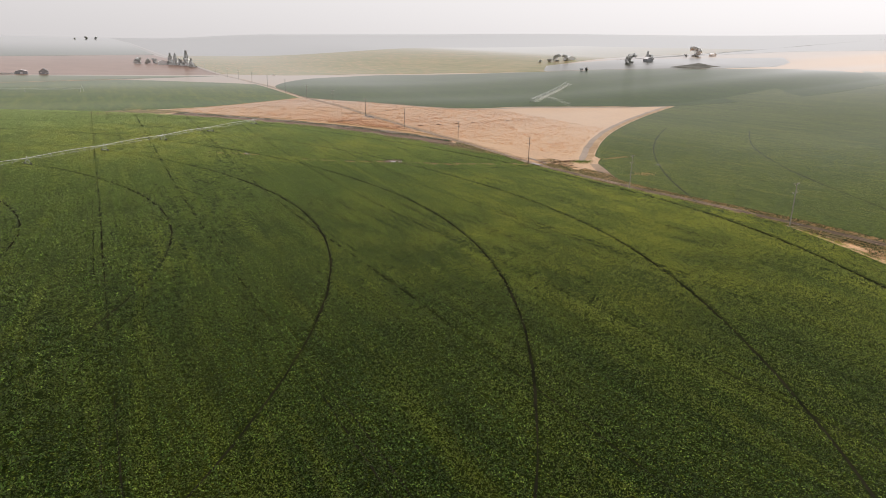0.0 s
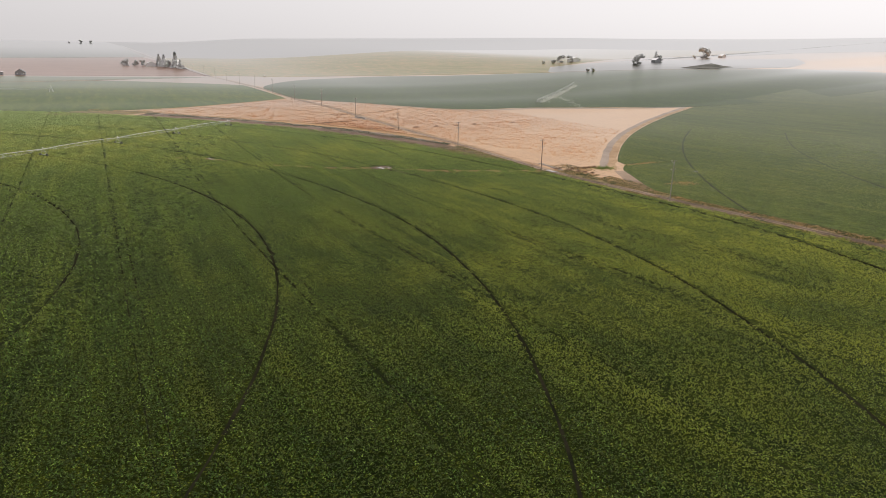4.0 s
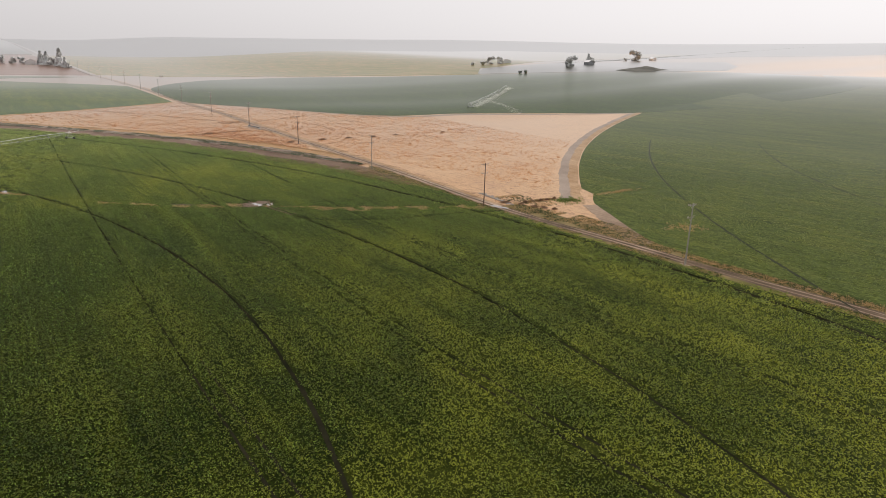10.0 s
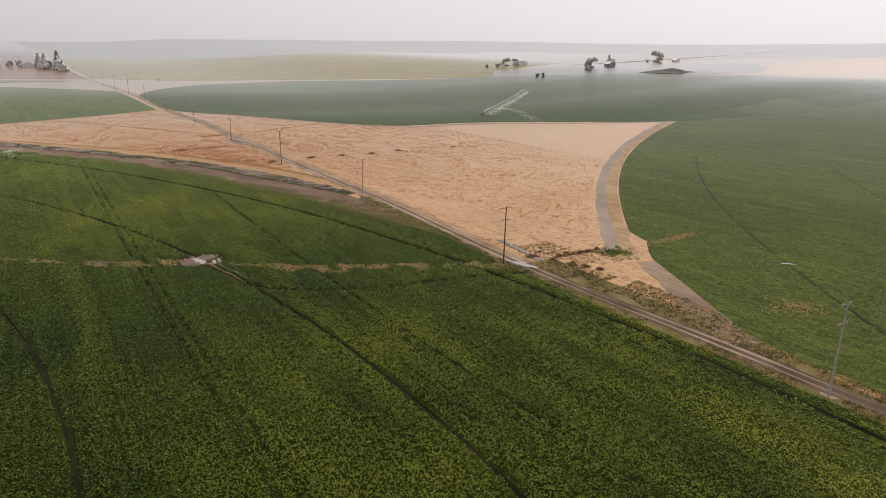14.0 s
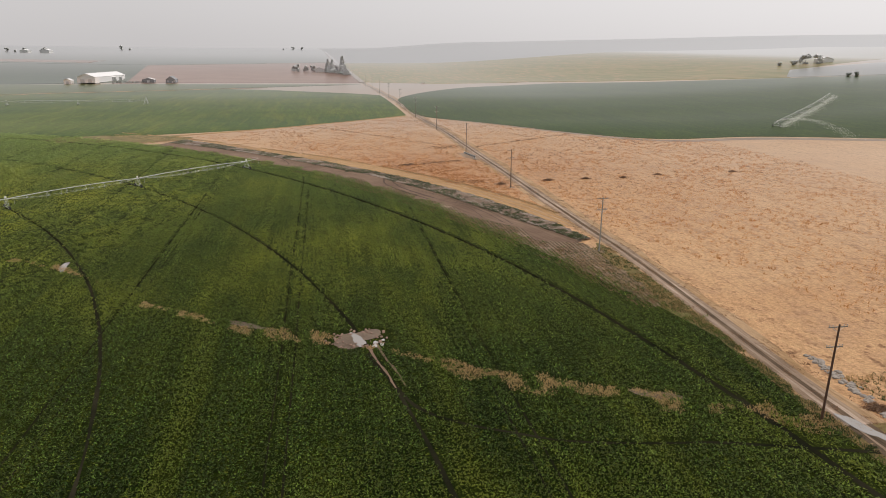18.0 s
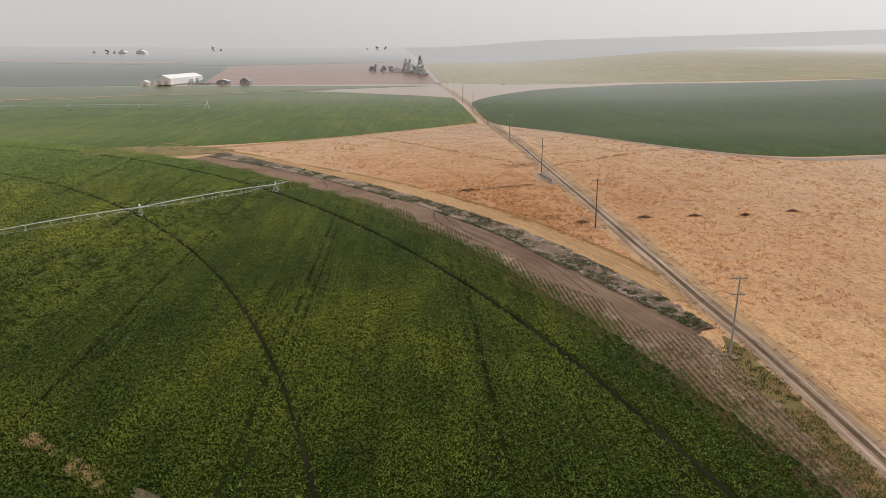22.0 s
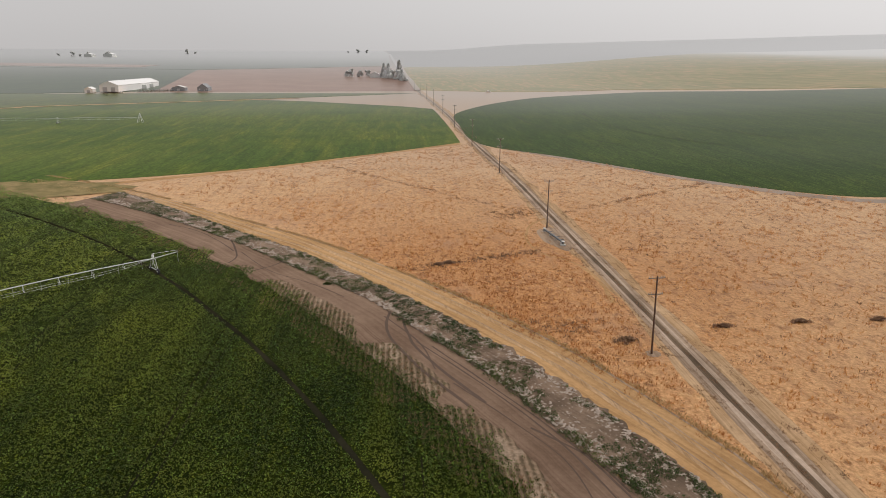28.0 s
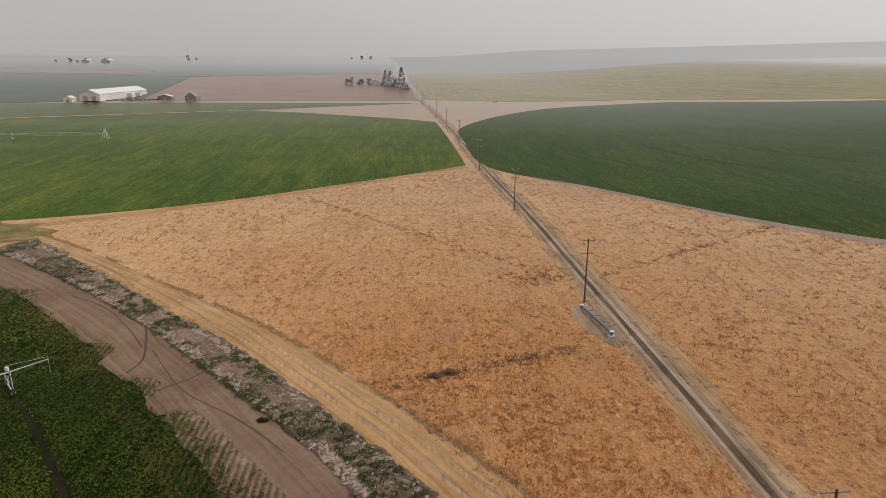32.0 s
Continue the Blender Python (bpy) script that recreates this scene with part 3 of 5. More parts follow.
def curve_points(ctrl, step=4.0, closed=False):
    """A smooth line through control points (Catmull-Rom), cut into short steps."""
    c = [np.array(p, float) for p in ctrl]
    out = []
    m = len(c) if closed else len(c) - 1
    for i in range(m):
        p1, p2 = c[i % len(c)], c[(i + 1) % len(c)]
        p0 = c[(i - 1) % len(c)] if closed or i else 2 * p1 - p2
        p3 = c[(i + 2) % len(c)] if closed or i + 2 < len(c) else 2 * p2 - p1
        for s in np.arange(0, 1, 1 / max(1, int(np.linalg.norm(p2 - p1) / step))):
            out.append(0.5 * (2 * p1 + (p2 - p0) * s + (2 * p0 - 5 * p1 + 4 * p2 - p3) * s * s + (3 * p1 - p0 - 3 * p2 + p3) * s ** 3))
    if not closed:
        out.append(c[-1])
    return np.array(out)


def band(name, line, left, right, material, lift, rag=0.0, cols=3, hump=0.0, seed=3):
    """A strip of the land along a line, from left to right metres off it; rag: uneven edges; hump: raised middle."""
    rng = np.random.default_rng(seed)
    line = np.array(line, float)
    d = np.gradient(line, axis=0)
    nrm = np.c_[d[:, 1], -d[:, 0]] / np.hypot(*d.T)[:, None]
    n = len(line)
    wob = [np.convolve(rng.normal(0, rag, n + 8), np.ones(5) / 2.2, "same")[4:n + 4] for _ in (0, 1)]
    a, b = np.broadcast_to(left, n) + wob[0], np.broadcast_to(right, n) + wob[1]
    v, f = [], []
    for j in range(cols + 1):
        s = j / cols
        q = line + nrm * (a * (1 - s) + b * s)[:, None]
        v.append(np.c_[q, terrain(q[:, 0], q[:, 1]) + lift + hump * 4 * s * (1 - s)])
    for j in range(cols):
        f += [(j * n + i, (j + 1) * n + i, (j + 1) * n + i + 1, j * n + i + 1)[::-1] for i in range(n - 1)]
    me = mesh_of(name, np.concatenate(v), f, material, True)
    ob = new(name, me)
    if sum(p.normal.z for p in me.polygons) < 0:
        me.flip_normals()
    return ob


def arc(centre, r, a0, a1, step=3.0):
    a = np.radians(np.linspace(a0, a1, max(8, int(abs(radians(a1 - a0)) * r / step))))
    return np.c_[centre[0] + r * np.cos(a), centre[1] + r * np.sin(a)]


def ground_z(x, y):
    return float(terrain(x, y))


TABLE = np.random.default_rng(5).random((256, 256))


def lumps(x, y, size, shift=0):
    """Smooth random values from 0 to 1 over the plan, with lumps of that size."""
    u, v = np.asarray(x) / size + 17.3 * shift, np.asarray(y) / size + 5.1 * shift
    i, j = np.floor(u).astype(int), np.floor(v).astype(int)
    a, b = u - i, v - j
    a, b = a * a * (3 - 2 * a), b * b * (3 - 2 * b)
    t = lambda p, q: TABLE[p % 256, q % 256]
    return (t(i, j) * (1 - a) + t(i + 1, j) * a) * (1 - b) + (t(i, j + 1) * (1 - a) + t(i + 1, j + 1) * a) * b


# ---- the setting: land, fields, tracks ----
def steps(*runs):
    """Grid lines: (from, to, spacing) runs, one after the other."""
    return np.unique(np.concatenate([np.arange(a, b + 0.1, s) for a, b, s in runs]))


xs = steps((-7000, -3500, 500), (-3500, -1600, 130), (-1600, -260, 40), (-260, 700, 12), (700, 1700, 40), (1700, 3500, 130), (3500, 7000, 500))
ys = steps((-3000, -600, 400), (-600, 0, 60), (0, 960, 12), (960, 2000, 30), (2000, 3600, 80), (3600, 7000, 200))
ground = tagged(sheet("ground", xs, ys, M_DRY), "dry tan grassland reaching to the hazy horizon", "ground", kind="structure")

C1, R1 = (-180.0, 226.0), 376.5
C4, R4 = (-9.0, 750.0), 192.0
C2, R2 = (843.0, -283.0), 822.0


def east_limit(y):
    """How far east the near crop reaches beside the road."""
    return np.interp(y, [-200, 0, 60, 120, 180, 193, 210, 230, 247, 270, 290, 320], [150, 176, 180, 182, 185, 185.8, 186.6, 187, 188, 189, 190, 220])


around = np.linspace(0, 360, 1180, endpoint=False)


def crop_reach(deg):
    """How far from the near pivot the crop still stands, by the bearing in degrees."""
    return np.interp(deg, [0, 15, 23, 26, 45, 52, 360], [376.2, 376.6, 376.8, 379.0, 378.6, 376.8, 376.2])


edge1 = np.array(C1) + (crop_reach(around) - 0.3)[:, None] * np.c_[np.cos(np.radians(around)), np.sin(np.radians(around))]
edge1[:, 0] = np.minimum(edge1[:, 0], east_limit(edge1[:, 1]))
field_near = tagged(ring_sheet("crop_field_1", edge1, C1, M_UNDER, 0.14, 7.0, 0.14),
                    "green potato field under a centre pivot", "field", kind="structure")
edge4 = np.concatenate([arc(C4, R4, 62, 308.5, 4.0), curve_points([(116, 605), (152, 634), (183, 660)], 5.0), np.array([(183, 700), (182, 750), (181, 800)]),
                        curve_points([(180, 842), (152, 870), (90, 912)], 5.0)])
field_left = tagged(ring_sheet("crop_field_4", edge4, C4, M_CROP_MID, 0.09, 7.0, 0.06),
                    "round green crop field beside the dirt road", "field", kind="structure")
edge2 = np.concatenate([arc(C2, R2, 137.6, 110, 6.0), np.array([(575, 478), (700, 500), (880, 545), (960, 560), (1000, 420), (1000, -60), (200, -60)]),
                        curve_points([(187, -30), (188.5, 60), (192.2, 150), (194, 184), (194.6, 197), (197, 209), (203.8, 222), (212, 236), (221, 251), (232, 262)], 4.0)])
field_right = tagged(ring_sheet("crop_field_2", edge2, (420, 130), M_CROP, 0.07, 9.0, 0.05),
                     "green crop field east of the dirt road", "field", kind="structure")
edge3 = curve_points([(193, 655), (224, 611), (262, 556), (303, 526), (365, 527), (440, 498), (520, 456), (700, 430), (897, 480), (931, 643),
                      (850, 718), (680, 860), (520, 965), (420, 1024), (312, 985), (242, 905), (196, 806), (190, 730)], 6.0, True)
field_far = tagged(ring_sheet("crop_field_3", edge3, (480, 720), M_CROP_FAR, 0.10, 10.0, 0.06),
                   "large dark green irrigated field", "field", kind="structure")


def far_field(name, ctrl, centre, material, label, lift=0.16):
    c = [np.array(p, float) for p in ctrl]
    e = np.concatenate([np.linspace(c[i], c[(i + 1) % len(c)], max(2, int(np.linalg.norm(c[(i + 1) % len(c)] - c[i]) / 45)), endpoint=False) for i in range(len(c))])
    return tagged(ring_sheet(name, e, centre, material, lift, 60.0, lift + 0.02, 9.0), label, "field", kind="structure")


far_field("far_field_1", [(10, 945), (168, 1036), (-67, 1036), (-208, 1008), (-620, 960), (-620, 640), (-191, 832), (-128, 872)], (-300, 900), M_CROP, "narrow green field before the long shed")
far_field("far_field_2", [(-104, 1064), (172, 1081), (150, 1600), (138, 1790), (-200, 1570)], (0, 1350), M_PINK, "pinkish fallow field behind the shed")
far_field("far_field_3", [(-112, 1066), (-206, 1580), (-1500, 1670), (-1500, 1500), (-1500, 900), (-620, 975), (-208, 1020)], (-650, 1250), M_FARGREEN, "dark green field in the haze")
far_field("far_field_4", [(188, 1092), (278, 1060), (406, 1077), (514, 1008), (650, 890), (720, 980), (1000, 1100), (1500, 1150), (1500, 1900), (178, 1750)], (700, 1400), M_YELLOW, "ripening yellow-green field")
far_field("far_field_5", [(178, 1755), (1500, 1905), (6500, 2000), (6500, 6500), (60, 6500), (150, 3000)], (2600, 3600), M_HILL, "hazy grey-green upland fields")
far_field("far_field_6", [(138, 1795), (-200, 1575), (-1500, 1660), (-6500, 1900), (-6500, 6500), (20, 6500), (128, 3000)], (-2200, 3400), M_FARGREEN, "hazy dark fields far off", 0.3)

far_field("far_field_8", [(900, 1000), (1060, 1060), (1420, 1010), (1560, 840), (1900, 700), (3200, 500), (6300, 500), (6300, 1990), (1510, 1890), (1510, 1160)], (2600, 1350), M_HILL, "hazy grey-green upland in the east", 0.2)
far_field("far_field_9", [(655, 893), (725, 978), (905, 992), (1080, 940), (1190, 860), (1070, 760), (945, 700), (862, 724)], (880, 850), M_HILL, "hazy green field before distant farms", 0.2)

# the dirt road along the line of poles
POLE_Y = [118.6, 193.5, 266.0, 342.0, 418.0, 494.0, 571.5, 647.5, 723.0, 798.5, 874.0, 949.5]
POLE_X = [181.0, 187.6, 188.7, 190.5, 190.1, 190.3, 189.5, 187.8, 186, 184.6, 182.6, 180.6]
ROAD = curve_points([(183, -400), (184.5, 60), (188.6, 170), (190.8, 212), (191.4, 240), (192.4, 264), (196.3, 330), (196.2, 370), (195.5, 450), (194, 520), (192, 600), (190, 670), (188, 760), (185.5, 860), (182, 960), (178, 1062), (174, 1319), (160, 1776), (141, 2975)], 4.0)
near_road = ROAD[ROAD[:, 1] < 1080]
low, high = near_road[near_road[:, 1] < 266], near_road[near_road[:, 1] > 258]
tagged(band("verge_1", low, np.interp(low[:, 1], [-400, 0, 60, 120, 200, 262], [-60, -20, -9, -5.5, -4.5, -5]), np.interp(low[:, 1], [-400, 190, 215, 262], [3.2, 3.2, 7, 9]), M_VERGE, 0.03, 0.3), "weedy brown verge of the dirt road", "verge", kind="structure")
tagged(band("verge_2", high, -3.4, 4.4, M_MOWN, 0.03, 0.7), "pale mown verge of the dirt road", "verge", kind="structure")
beside = high[high[:, 1] < 352]
tagged(band("verge_3", beside, np.interp(beside[:, 1], [258, 300, 335, 352], [-10, -13, -9, -3.4]), -2.8, M_VERGE, 0.045, 0.5), "weedy olive-brown verge between crop and road", "verge", kind="structure")
tagged(band("road", high, -2.2, 2.2, M_ROAD, 0.06, 0.2), "two-rut dirt farm road", "road", kind="structure")
tagged(band("road_south", low, -1.9, 1.9, M_ROUGH, 0.06, 0.25), "dark brown overgrown stretch of the dirt road", "road", kind="structure")
tagged(band("road_middle", near_road, -0.50, 0.45, M_ROUGH, 0.08, 0.1, 1), "dark grassy middle of the dirt road", "road", kind="structure")
for k in (-1, 1):
    tagged(band("rut", high, k * 0.95 - 0.30, k * 0.95 + 0.30, M_RUT, 0.075, 0.13, 1), "pale worn wheel rut", "rut", kind="structure")
    tagged(band("rut_south", low, k * 0.85 - 0.22, k * 0.85 + 0.22, M_ROAD, 0.075, 0.12, 1), "brown worn wheel rut", "rut", kind="structure")
tagged(band("road_far", ROAD[ROAD[:, 1] >= 1080], -3.5, 3.5, M_DRIVE, 0.4, 0.0, 1), "grey road running to the horizon", "road", kind="structure")
far_lane = curve_points([(-700, 600), (-191, 826), (-128, 866), (12, 938), (60, 965)], 10.0)
tagged(band("lane", far_lane, -3, 3, M_TRACK, 0.22, 0.3, 1), "pale farm lane between fields", "road", kind="structure")

# wash, rubble verge and bleached track round the near field
TH = np.linspace(18.6, 53, 620)          # degrees round the near pivot, from the road to the field's corner


def ring_line(r, a=TH):
    q = np.radians(a)
    return np.c_[C1[0] + r * np.cos(q), C1[1] + r * np.sin(q)]


SILT_IN = np.interp(TH, [18.6, 19.1, 19.7, 20.4, 21.3, 22.9, 24.2, 25.4, 26.7, 27.7, 28.3, 28.6, 29.7, 31.2, 31.7, 32.2, 33.3, 35.9, 37.2, 37.4, 38.1, 38.5, 39.1, 39.4, 40.8, 41.2, 41.7, 42.1, 43.8, 45.9, 46.5, 47.0, 47.4, 48.0, 48.8, 50, 51.3, 53],
                    [388, 384, 380.5, 382.5, 384.5, 381.5, 380.5, 382, 383, 381.5, 378.5, 383.5, 383.6, 384, 378.5, 380, 383.8, 382.8, 382, 377.5, 377, 380.8, 381.3, 377.2, 376.3, 380, 380.4, 377.2, 377.2, 377, 377.6, 381, 381.2, 377.2, 376.6, 378, 379.4, 383])
SILT_OUT = np.interp(TH, [18.6, 20, 22, 26, 28, 30, 32, 34, 36, 38, 42, 48, 53], [389.8, 389.6, 389, 389.2, 390, 390.2, 389.8, 390.2, 389.2, 388, 387.4, 386.6, 386])
TRACK_IN = np.interp(TH, [18.6, 21, 24, 28, 30.4, 32.3, 34, 36.4, 39.6, 42.6, 45.8, 49, 51.7, 53], [393.2, 395.4, 397, 398.4, 398, 397.5, 396.5, 395.4, 395, 393.2, 393.4, 394.5, 396.5, 397])
SILT_IN = np.convolve(np.pad(SILT_IN, 1, "edge"), np.ones(3) / 3, "valid") + 0.35 * (lumps(TH * 6, TH * 0, 1.3, 61) - 0.5)
MID = ring_line(385.0)
row_edge = np.linspace(12.4, 53, 620)
row_out = np.interp(row_edge, [12.4, 12.8, 14.0, 15.9, 17.5, 18.4, 19.2, 20.5, 53], [376.5, 378.6, 381.4, 384, 388, 389.4, 387, 386, 384])
tagged(band("bare_rows", ring_line(crop_reach(row_edge) - 0.8, row_edge), 0, row_out - crop_reach(row_edge) + 0.8, M_BARE, 0.15, 0.25, 4), "bare ridged soil where the crop has failed", "soil", kind="structure")
tagged(band("silt_wash", MID, SILT_IN - 385.0, SILT_OUT - 385.0, M_SAND, 0.19, 0.12, 6), "brown washed-out silt along the field edge", "soil", kind="structure")
RUB = TH > 18.7
# berm shadow painted as a thin dark strip along the silt's outer edge
tagged(band("silt_bank", MID, SILT_OUT - 385.16, SILT_OUT - 384.86, M_RILL_SHADOW, 0.26, 0.16, 1), "painted bank shadow where the silt meets the verge", "soil", kind="structure")
tagged(band("rubble_verge", MID[RUB], (SILT_OUT - 385.3)[RUB], (TRACK_IN - 384.7)[RUB], M_RUBBLE, 0.12, 0.3, 6, 0.30), "stony verge with weeds", "verge", kind="structure")
track_a = np.linspace(20.6, 62, 420)
track_in = np.interp(track_a, TH, TRACK_IN)
tagged(band("bleached_track", ring_line(400.0, track_a), track_in - 400.2, np.interp(track_a, [20.6, 24, 28, 31, 36, 40, 45, 62], [401, 405, 406.5, 406.3, 404.2, 402.8, 399.5, 401]) - 400.0, M_TRACK, 0.05, 0.35, 4), "bleached yellow farm track", "road", kind="structure")
tagged(band("gravel_drive", arc(C2, R2 + 1.0, 139.0, 108, 1.5), -7.0, -2.8, M_DRIVE, 0.05, 0.22, 2), "grey gravel drive along the round field", "road", kind="structure")
tagged(band("gravel_drive_edge", arc(C2, R2 + 1.0, 139.4, 108, 1.5), -3.4, 0.3, M_MOWN, 0.06, 0.22, 2), "paler worn edge of the gravel drive", "road", kind="structure")
tagged(band("gravel_apron", curve_points([(196, 209), (203, 222), (211, 236), (219, 249)], 2.0), -4.5, 1.2, M_ROAD, 0.06, 0.6, 2), "grey gravel apron where the drive meets the road", "road", kind="structure")
TRACK_OUT = np.interp(track_a, [20.6, 24, 28, 31, 36, 40, 45, 62], [401, 405, 406.5, 406.3, 404.2, 402.8, 399.5, 401])
for share, w, mat in ((0.30, 0.30, M_MOWN), (0.36, 0.10, M_ROAD), (0.62, 0.30, M_MOWN), (0.70, 0.10, M_ROAD), (0.985, 0.20, M_ROAD)):
    mid = track_in + (TRACK_OUT - track_in) * share - 400.0
    tagged(band("track_streak", ring_line(400.0, track_a), mid - w, mid + w, mat, 0.07, 0.05, 1, 0.0, int(share * 100)), "worn streak along the farm track", "rut", kind="structure")
# tyre marks that come down off the verge and swing along the silt, and rills beside them
for ctrl, w in (([(149.3, 445.6), (148.5, 440.9), (147.3, 436.7), (146.9, 431.9), (147.5, 427.5), (148.9, 423.3), (153, 414), (158.5, 404)], 0.26),
                ([(151.8, 444.2), (151.2, 439.7), (150.1, 434.5), (150.1, 431.7), (150.9, 427.3), (151.7, 423.3), (155.6, 414.6), (161, 404.6)], 0.26),
                ([(105.5, 490.5), (109.3, 480.8), (111.7, 472.5), (110.8, 468)], 0.2),
                ([(124.1, 471.8), (121.8, 466.5), (117.5, 462.5)], 0.16), ([(146.5, 436), (152.5, 424.5), (154.6, 415)], 0.13),
                ([(87, 502), (96, 495.5), (104, 486), (110, 477)], 0.12), ([(112, 476), (121, 462.5), (131, 454), (138.5, 446)], 0.10),
                ([(152, 425), (160, 412), (167.5, 398), (172, 386), (175, 372)], 0.13), ([(154.5, 423), (162, 410), (169.5, 396), (174.5, 383), (177, 370)], 0.13),
                ([(166, 398), (172, 391), (174.5, 384.5)], 0.16), ([(157, 410.5), (164, 399.5), (169, 390), (170.5, 378)], 0.10)):
    tagged(band("wheel_mark", curve_points(ctrl, 1.0), -w, w, M_RILL_SHADOW, 0.215, 0.03, 1), "curved tyre mark in the silt", "tyre mark", kind="structure")
tagged(band("headland", curve_points([(192, 657), (222, 613), (262, 553), (303, 520), (365, 520), (440, 491), (520, 450)], 4.0), -3.0, 3.0, M_DRIVE, 0.05, 0.4, 2), "bare grey headland round the dark field", "verge", kind="structure")
tagged(band("headland", curve_points([(183, 656), (150, 630), (113, 598), (80, 575), (48, 556)], 4.0), -1.5, 3.0, M_TRACK, 0.05, 0.4, 2), "bare tan headland round the left field", "verge", kind="structure")
edge_patch = arc((0, 0), 1.0, 0, 360, 0.2)[:-1] * (34, 13) * (1 + 0.12 * np.sin(np.arange(30) * 2.1) + 0.1 * np.sin(np.arange(30) * 3.7))[:, None] + (26, 549)
tagged(ring_sheet("worn_corner", edge_patch, (26, 549), M_VERGE, 0.2, 4.0), "brown worn corner between two fields", "soil", kind="structure")
far_field("far_field_7", [(-1700, 1640), (-330, 1640), (-330, 1750), (-1700, 1800)], (-900, 1700), M_PINK, "tan strip of bare field far off", 0.45)

# ---- wheel tracks ----
PIVOT_R = (113.0, 155.0, 197.2, 240.2, 281.0, 320.8, 364.2)
for r, low in zip(PIVOT_R[1:], (-6, -10, -27, -90, -90, -90)):
    # the inner tracks close over towards the south, where the plants lean across them
    half_track = 0.25 if r < 360 else 0.42
    tagged(band("wheel_track", arc(C1, r, low, 75, 2.5), -half_track, half_track, M_MUD_SHADED, 0.16, 0.09, 1), "wet wheel track through the crop, groove shade in its colour", "wheel track", kind="structure")
    if low > -60:
        tagged(band("wheel_track", arc(C1, r, low - 40, low, 2.5), -0.10, 0.10, M_MUD_SHADED, 0.16, 0.09, 1), "overgrown wheel track through the crop", "wheel track", kind="structure")
for r in (791.0, 735.0):
    tagged(band("wheel_track", arc(C2, r, 152, 126, 4.0), -0.24, 0.24, M_MUD_FAR, 0.12, 0.15, 1), "dark wheel track through the crop", "wheel track", kind="structure")
for ctrl in ([(235, 780), (236, 738), (246, 690), (262, 650)], [(287, 800), (283, 737), (296, 680), (318, 640)], [(340, 806), (332, 736), (341, 709), (365, 660)]):
    tagged(band("wheel_track", curve_points(ctrl, 4.0), -0.45, 0.45, M_MUD_FAR, 0.15, 0.15, 1), "dark wheel track through the crop", "wheel track", kind="structure")
CROSSING = curve_points([(132, 297), (134.7, 288), (137.7, 279), (142.9, 274), (149.4, 270.3), (155, 267.5), (164.3, 265.2), (171.8, 263.9), (180.5, 261.2), (190, 258)], 2.0)
tagged(band("wheel_track", CROSSING, -0.3, 0.3, M_MUD_SHADED, 0.165, 0.08, 1), "dark rut from the puddle to the road", "wheel track", kind="structure")
LANES = [27.0 + 30.8 * k for k in range(-3, 6)]
for x in LANES:
    y1 = 226 + math.sqrt(max(0.0, 370 ** 2 - (x + 180) ** 2))
    for s in (-1.1, 1.1):
        line = np.c_[np.full(80, x + s) + 0.08 * np.sin(np.linspace(0, 21, 80) + x), np.linspace(-60, y1, 80)]
        tagged(band("spray_lane", line, -0.10, 0.10, M_MUD_SHADED, 0.155, 0.06, 1), "narrow sprayer wheel line between crop rows", "wheel track", kind="structure")


# ---- plants that nobody could count ----
def raw_triangles(name, tri, material):
    """A mesh object from an array of triangles (n, 3, 3)."""
    n = len(tri)
    me = bpy.data.meshes.new(name)
    me.vertices.add(3 * n)
    me.vertices.foreach_set("co", tri.astype(np.float32).ravel())
    me.loops.add(3 * n)
    me.loops.foreach_set("vertex_index", np.arange(3 * n, dtype=np.int32))
    me.polygons.add(n)
    me.polygons.foreach_set("loop_start", np.arange(0, 3 * n, 3, dtype=np.int32))
    me.materials.append(material)
    me.update(calc_edges=True)
    return new(name, me)


def leaves(at, size, count, spread, height, length, width, lean, seed, low=0.55):
    """Triangular leaves round each place: at (n, 3), size (n)."""
    rng = np.random.default_rng(seed)
    n = len(at)
    az, r = rng.uniform(0, 2 * np.pi, (n, count)), np.sqrt(rng.random((n, count)))
    s = size[:, None]
    base = at[:, None, :] + np.stack([np.cos(az) * r * spread * s, np.sin(az) * r * spread * s, height * s * (1 - 0.55 * r * r) * rng.uniform(low, 1.05, (n, count))], -1)
    a2 = rng.uniform(0, 2 * np.pi, (n, count))
    tilt = rng.uniform(lean[0], lean[1], (n, count))
    ln, wd = length * s * rng.uniform(0.7, 1.25, (n, count)), width * s * rng.uniform(0.7, 1.25, (n, count))
    d = np.stack([np.cos(a2) * np.cos(tilt), np.sin(a2) * np.cos(tilt), np.sin(tilt)], -1)
    roll = rng.uniform(-0.5, 0.5, (n, count))
    w = np.stack([-np.sin(a2) * np.cos(roll), np.cos(a2) * np.cos(roll), np.sin(roll)], -1)
    tri = np.stack([base - d * ln[..., None] * 0.4 + w * wd[..., None] * 0.5, base - d * ln[..., None] * 0.4 - w * wd[..., None] * 0.5, base + d * ln[..., None] * 0.6], 2)
    return tri.reshape(-1, 3, 3)


def away(x, y, line):
    """Distance from a line of points."""
    best = np.full(len(x), 1e9)
    for p in line:
        best = np.minimum(best, np.hypot(x - p[0], y - p[1]))
    return best


def along(x, y, a, b):
    """Distance from the straight line between a and b."""
    a, b = np.array(a, float), np.array(b, float)
    d = b - a
    s = np.clip(((x - a[0]) * d[0] + (y - a[1]) * d[1]) / (d @ d), 0, 1)
    return np.hypot(x - a[0] - s * d[0], y - a[1] - s * d[1])


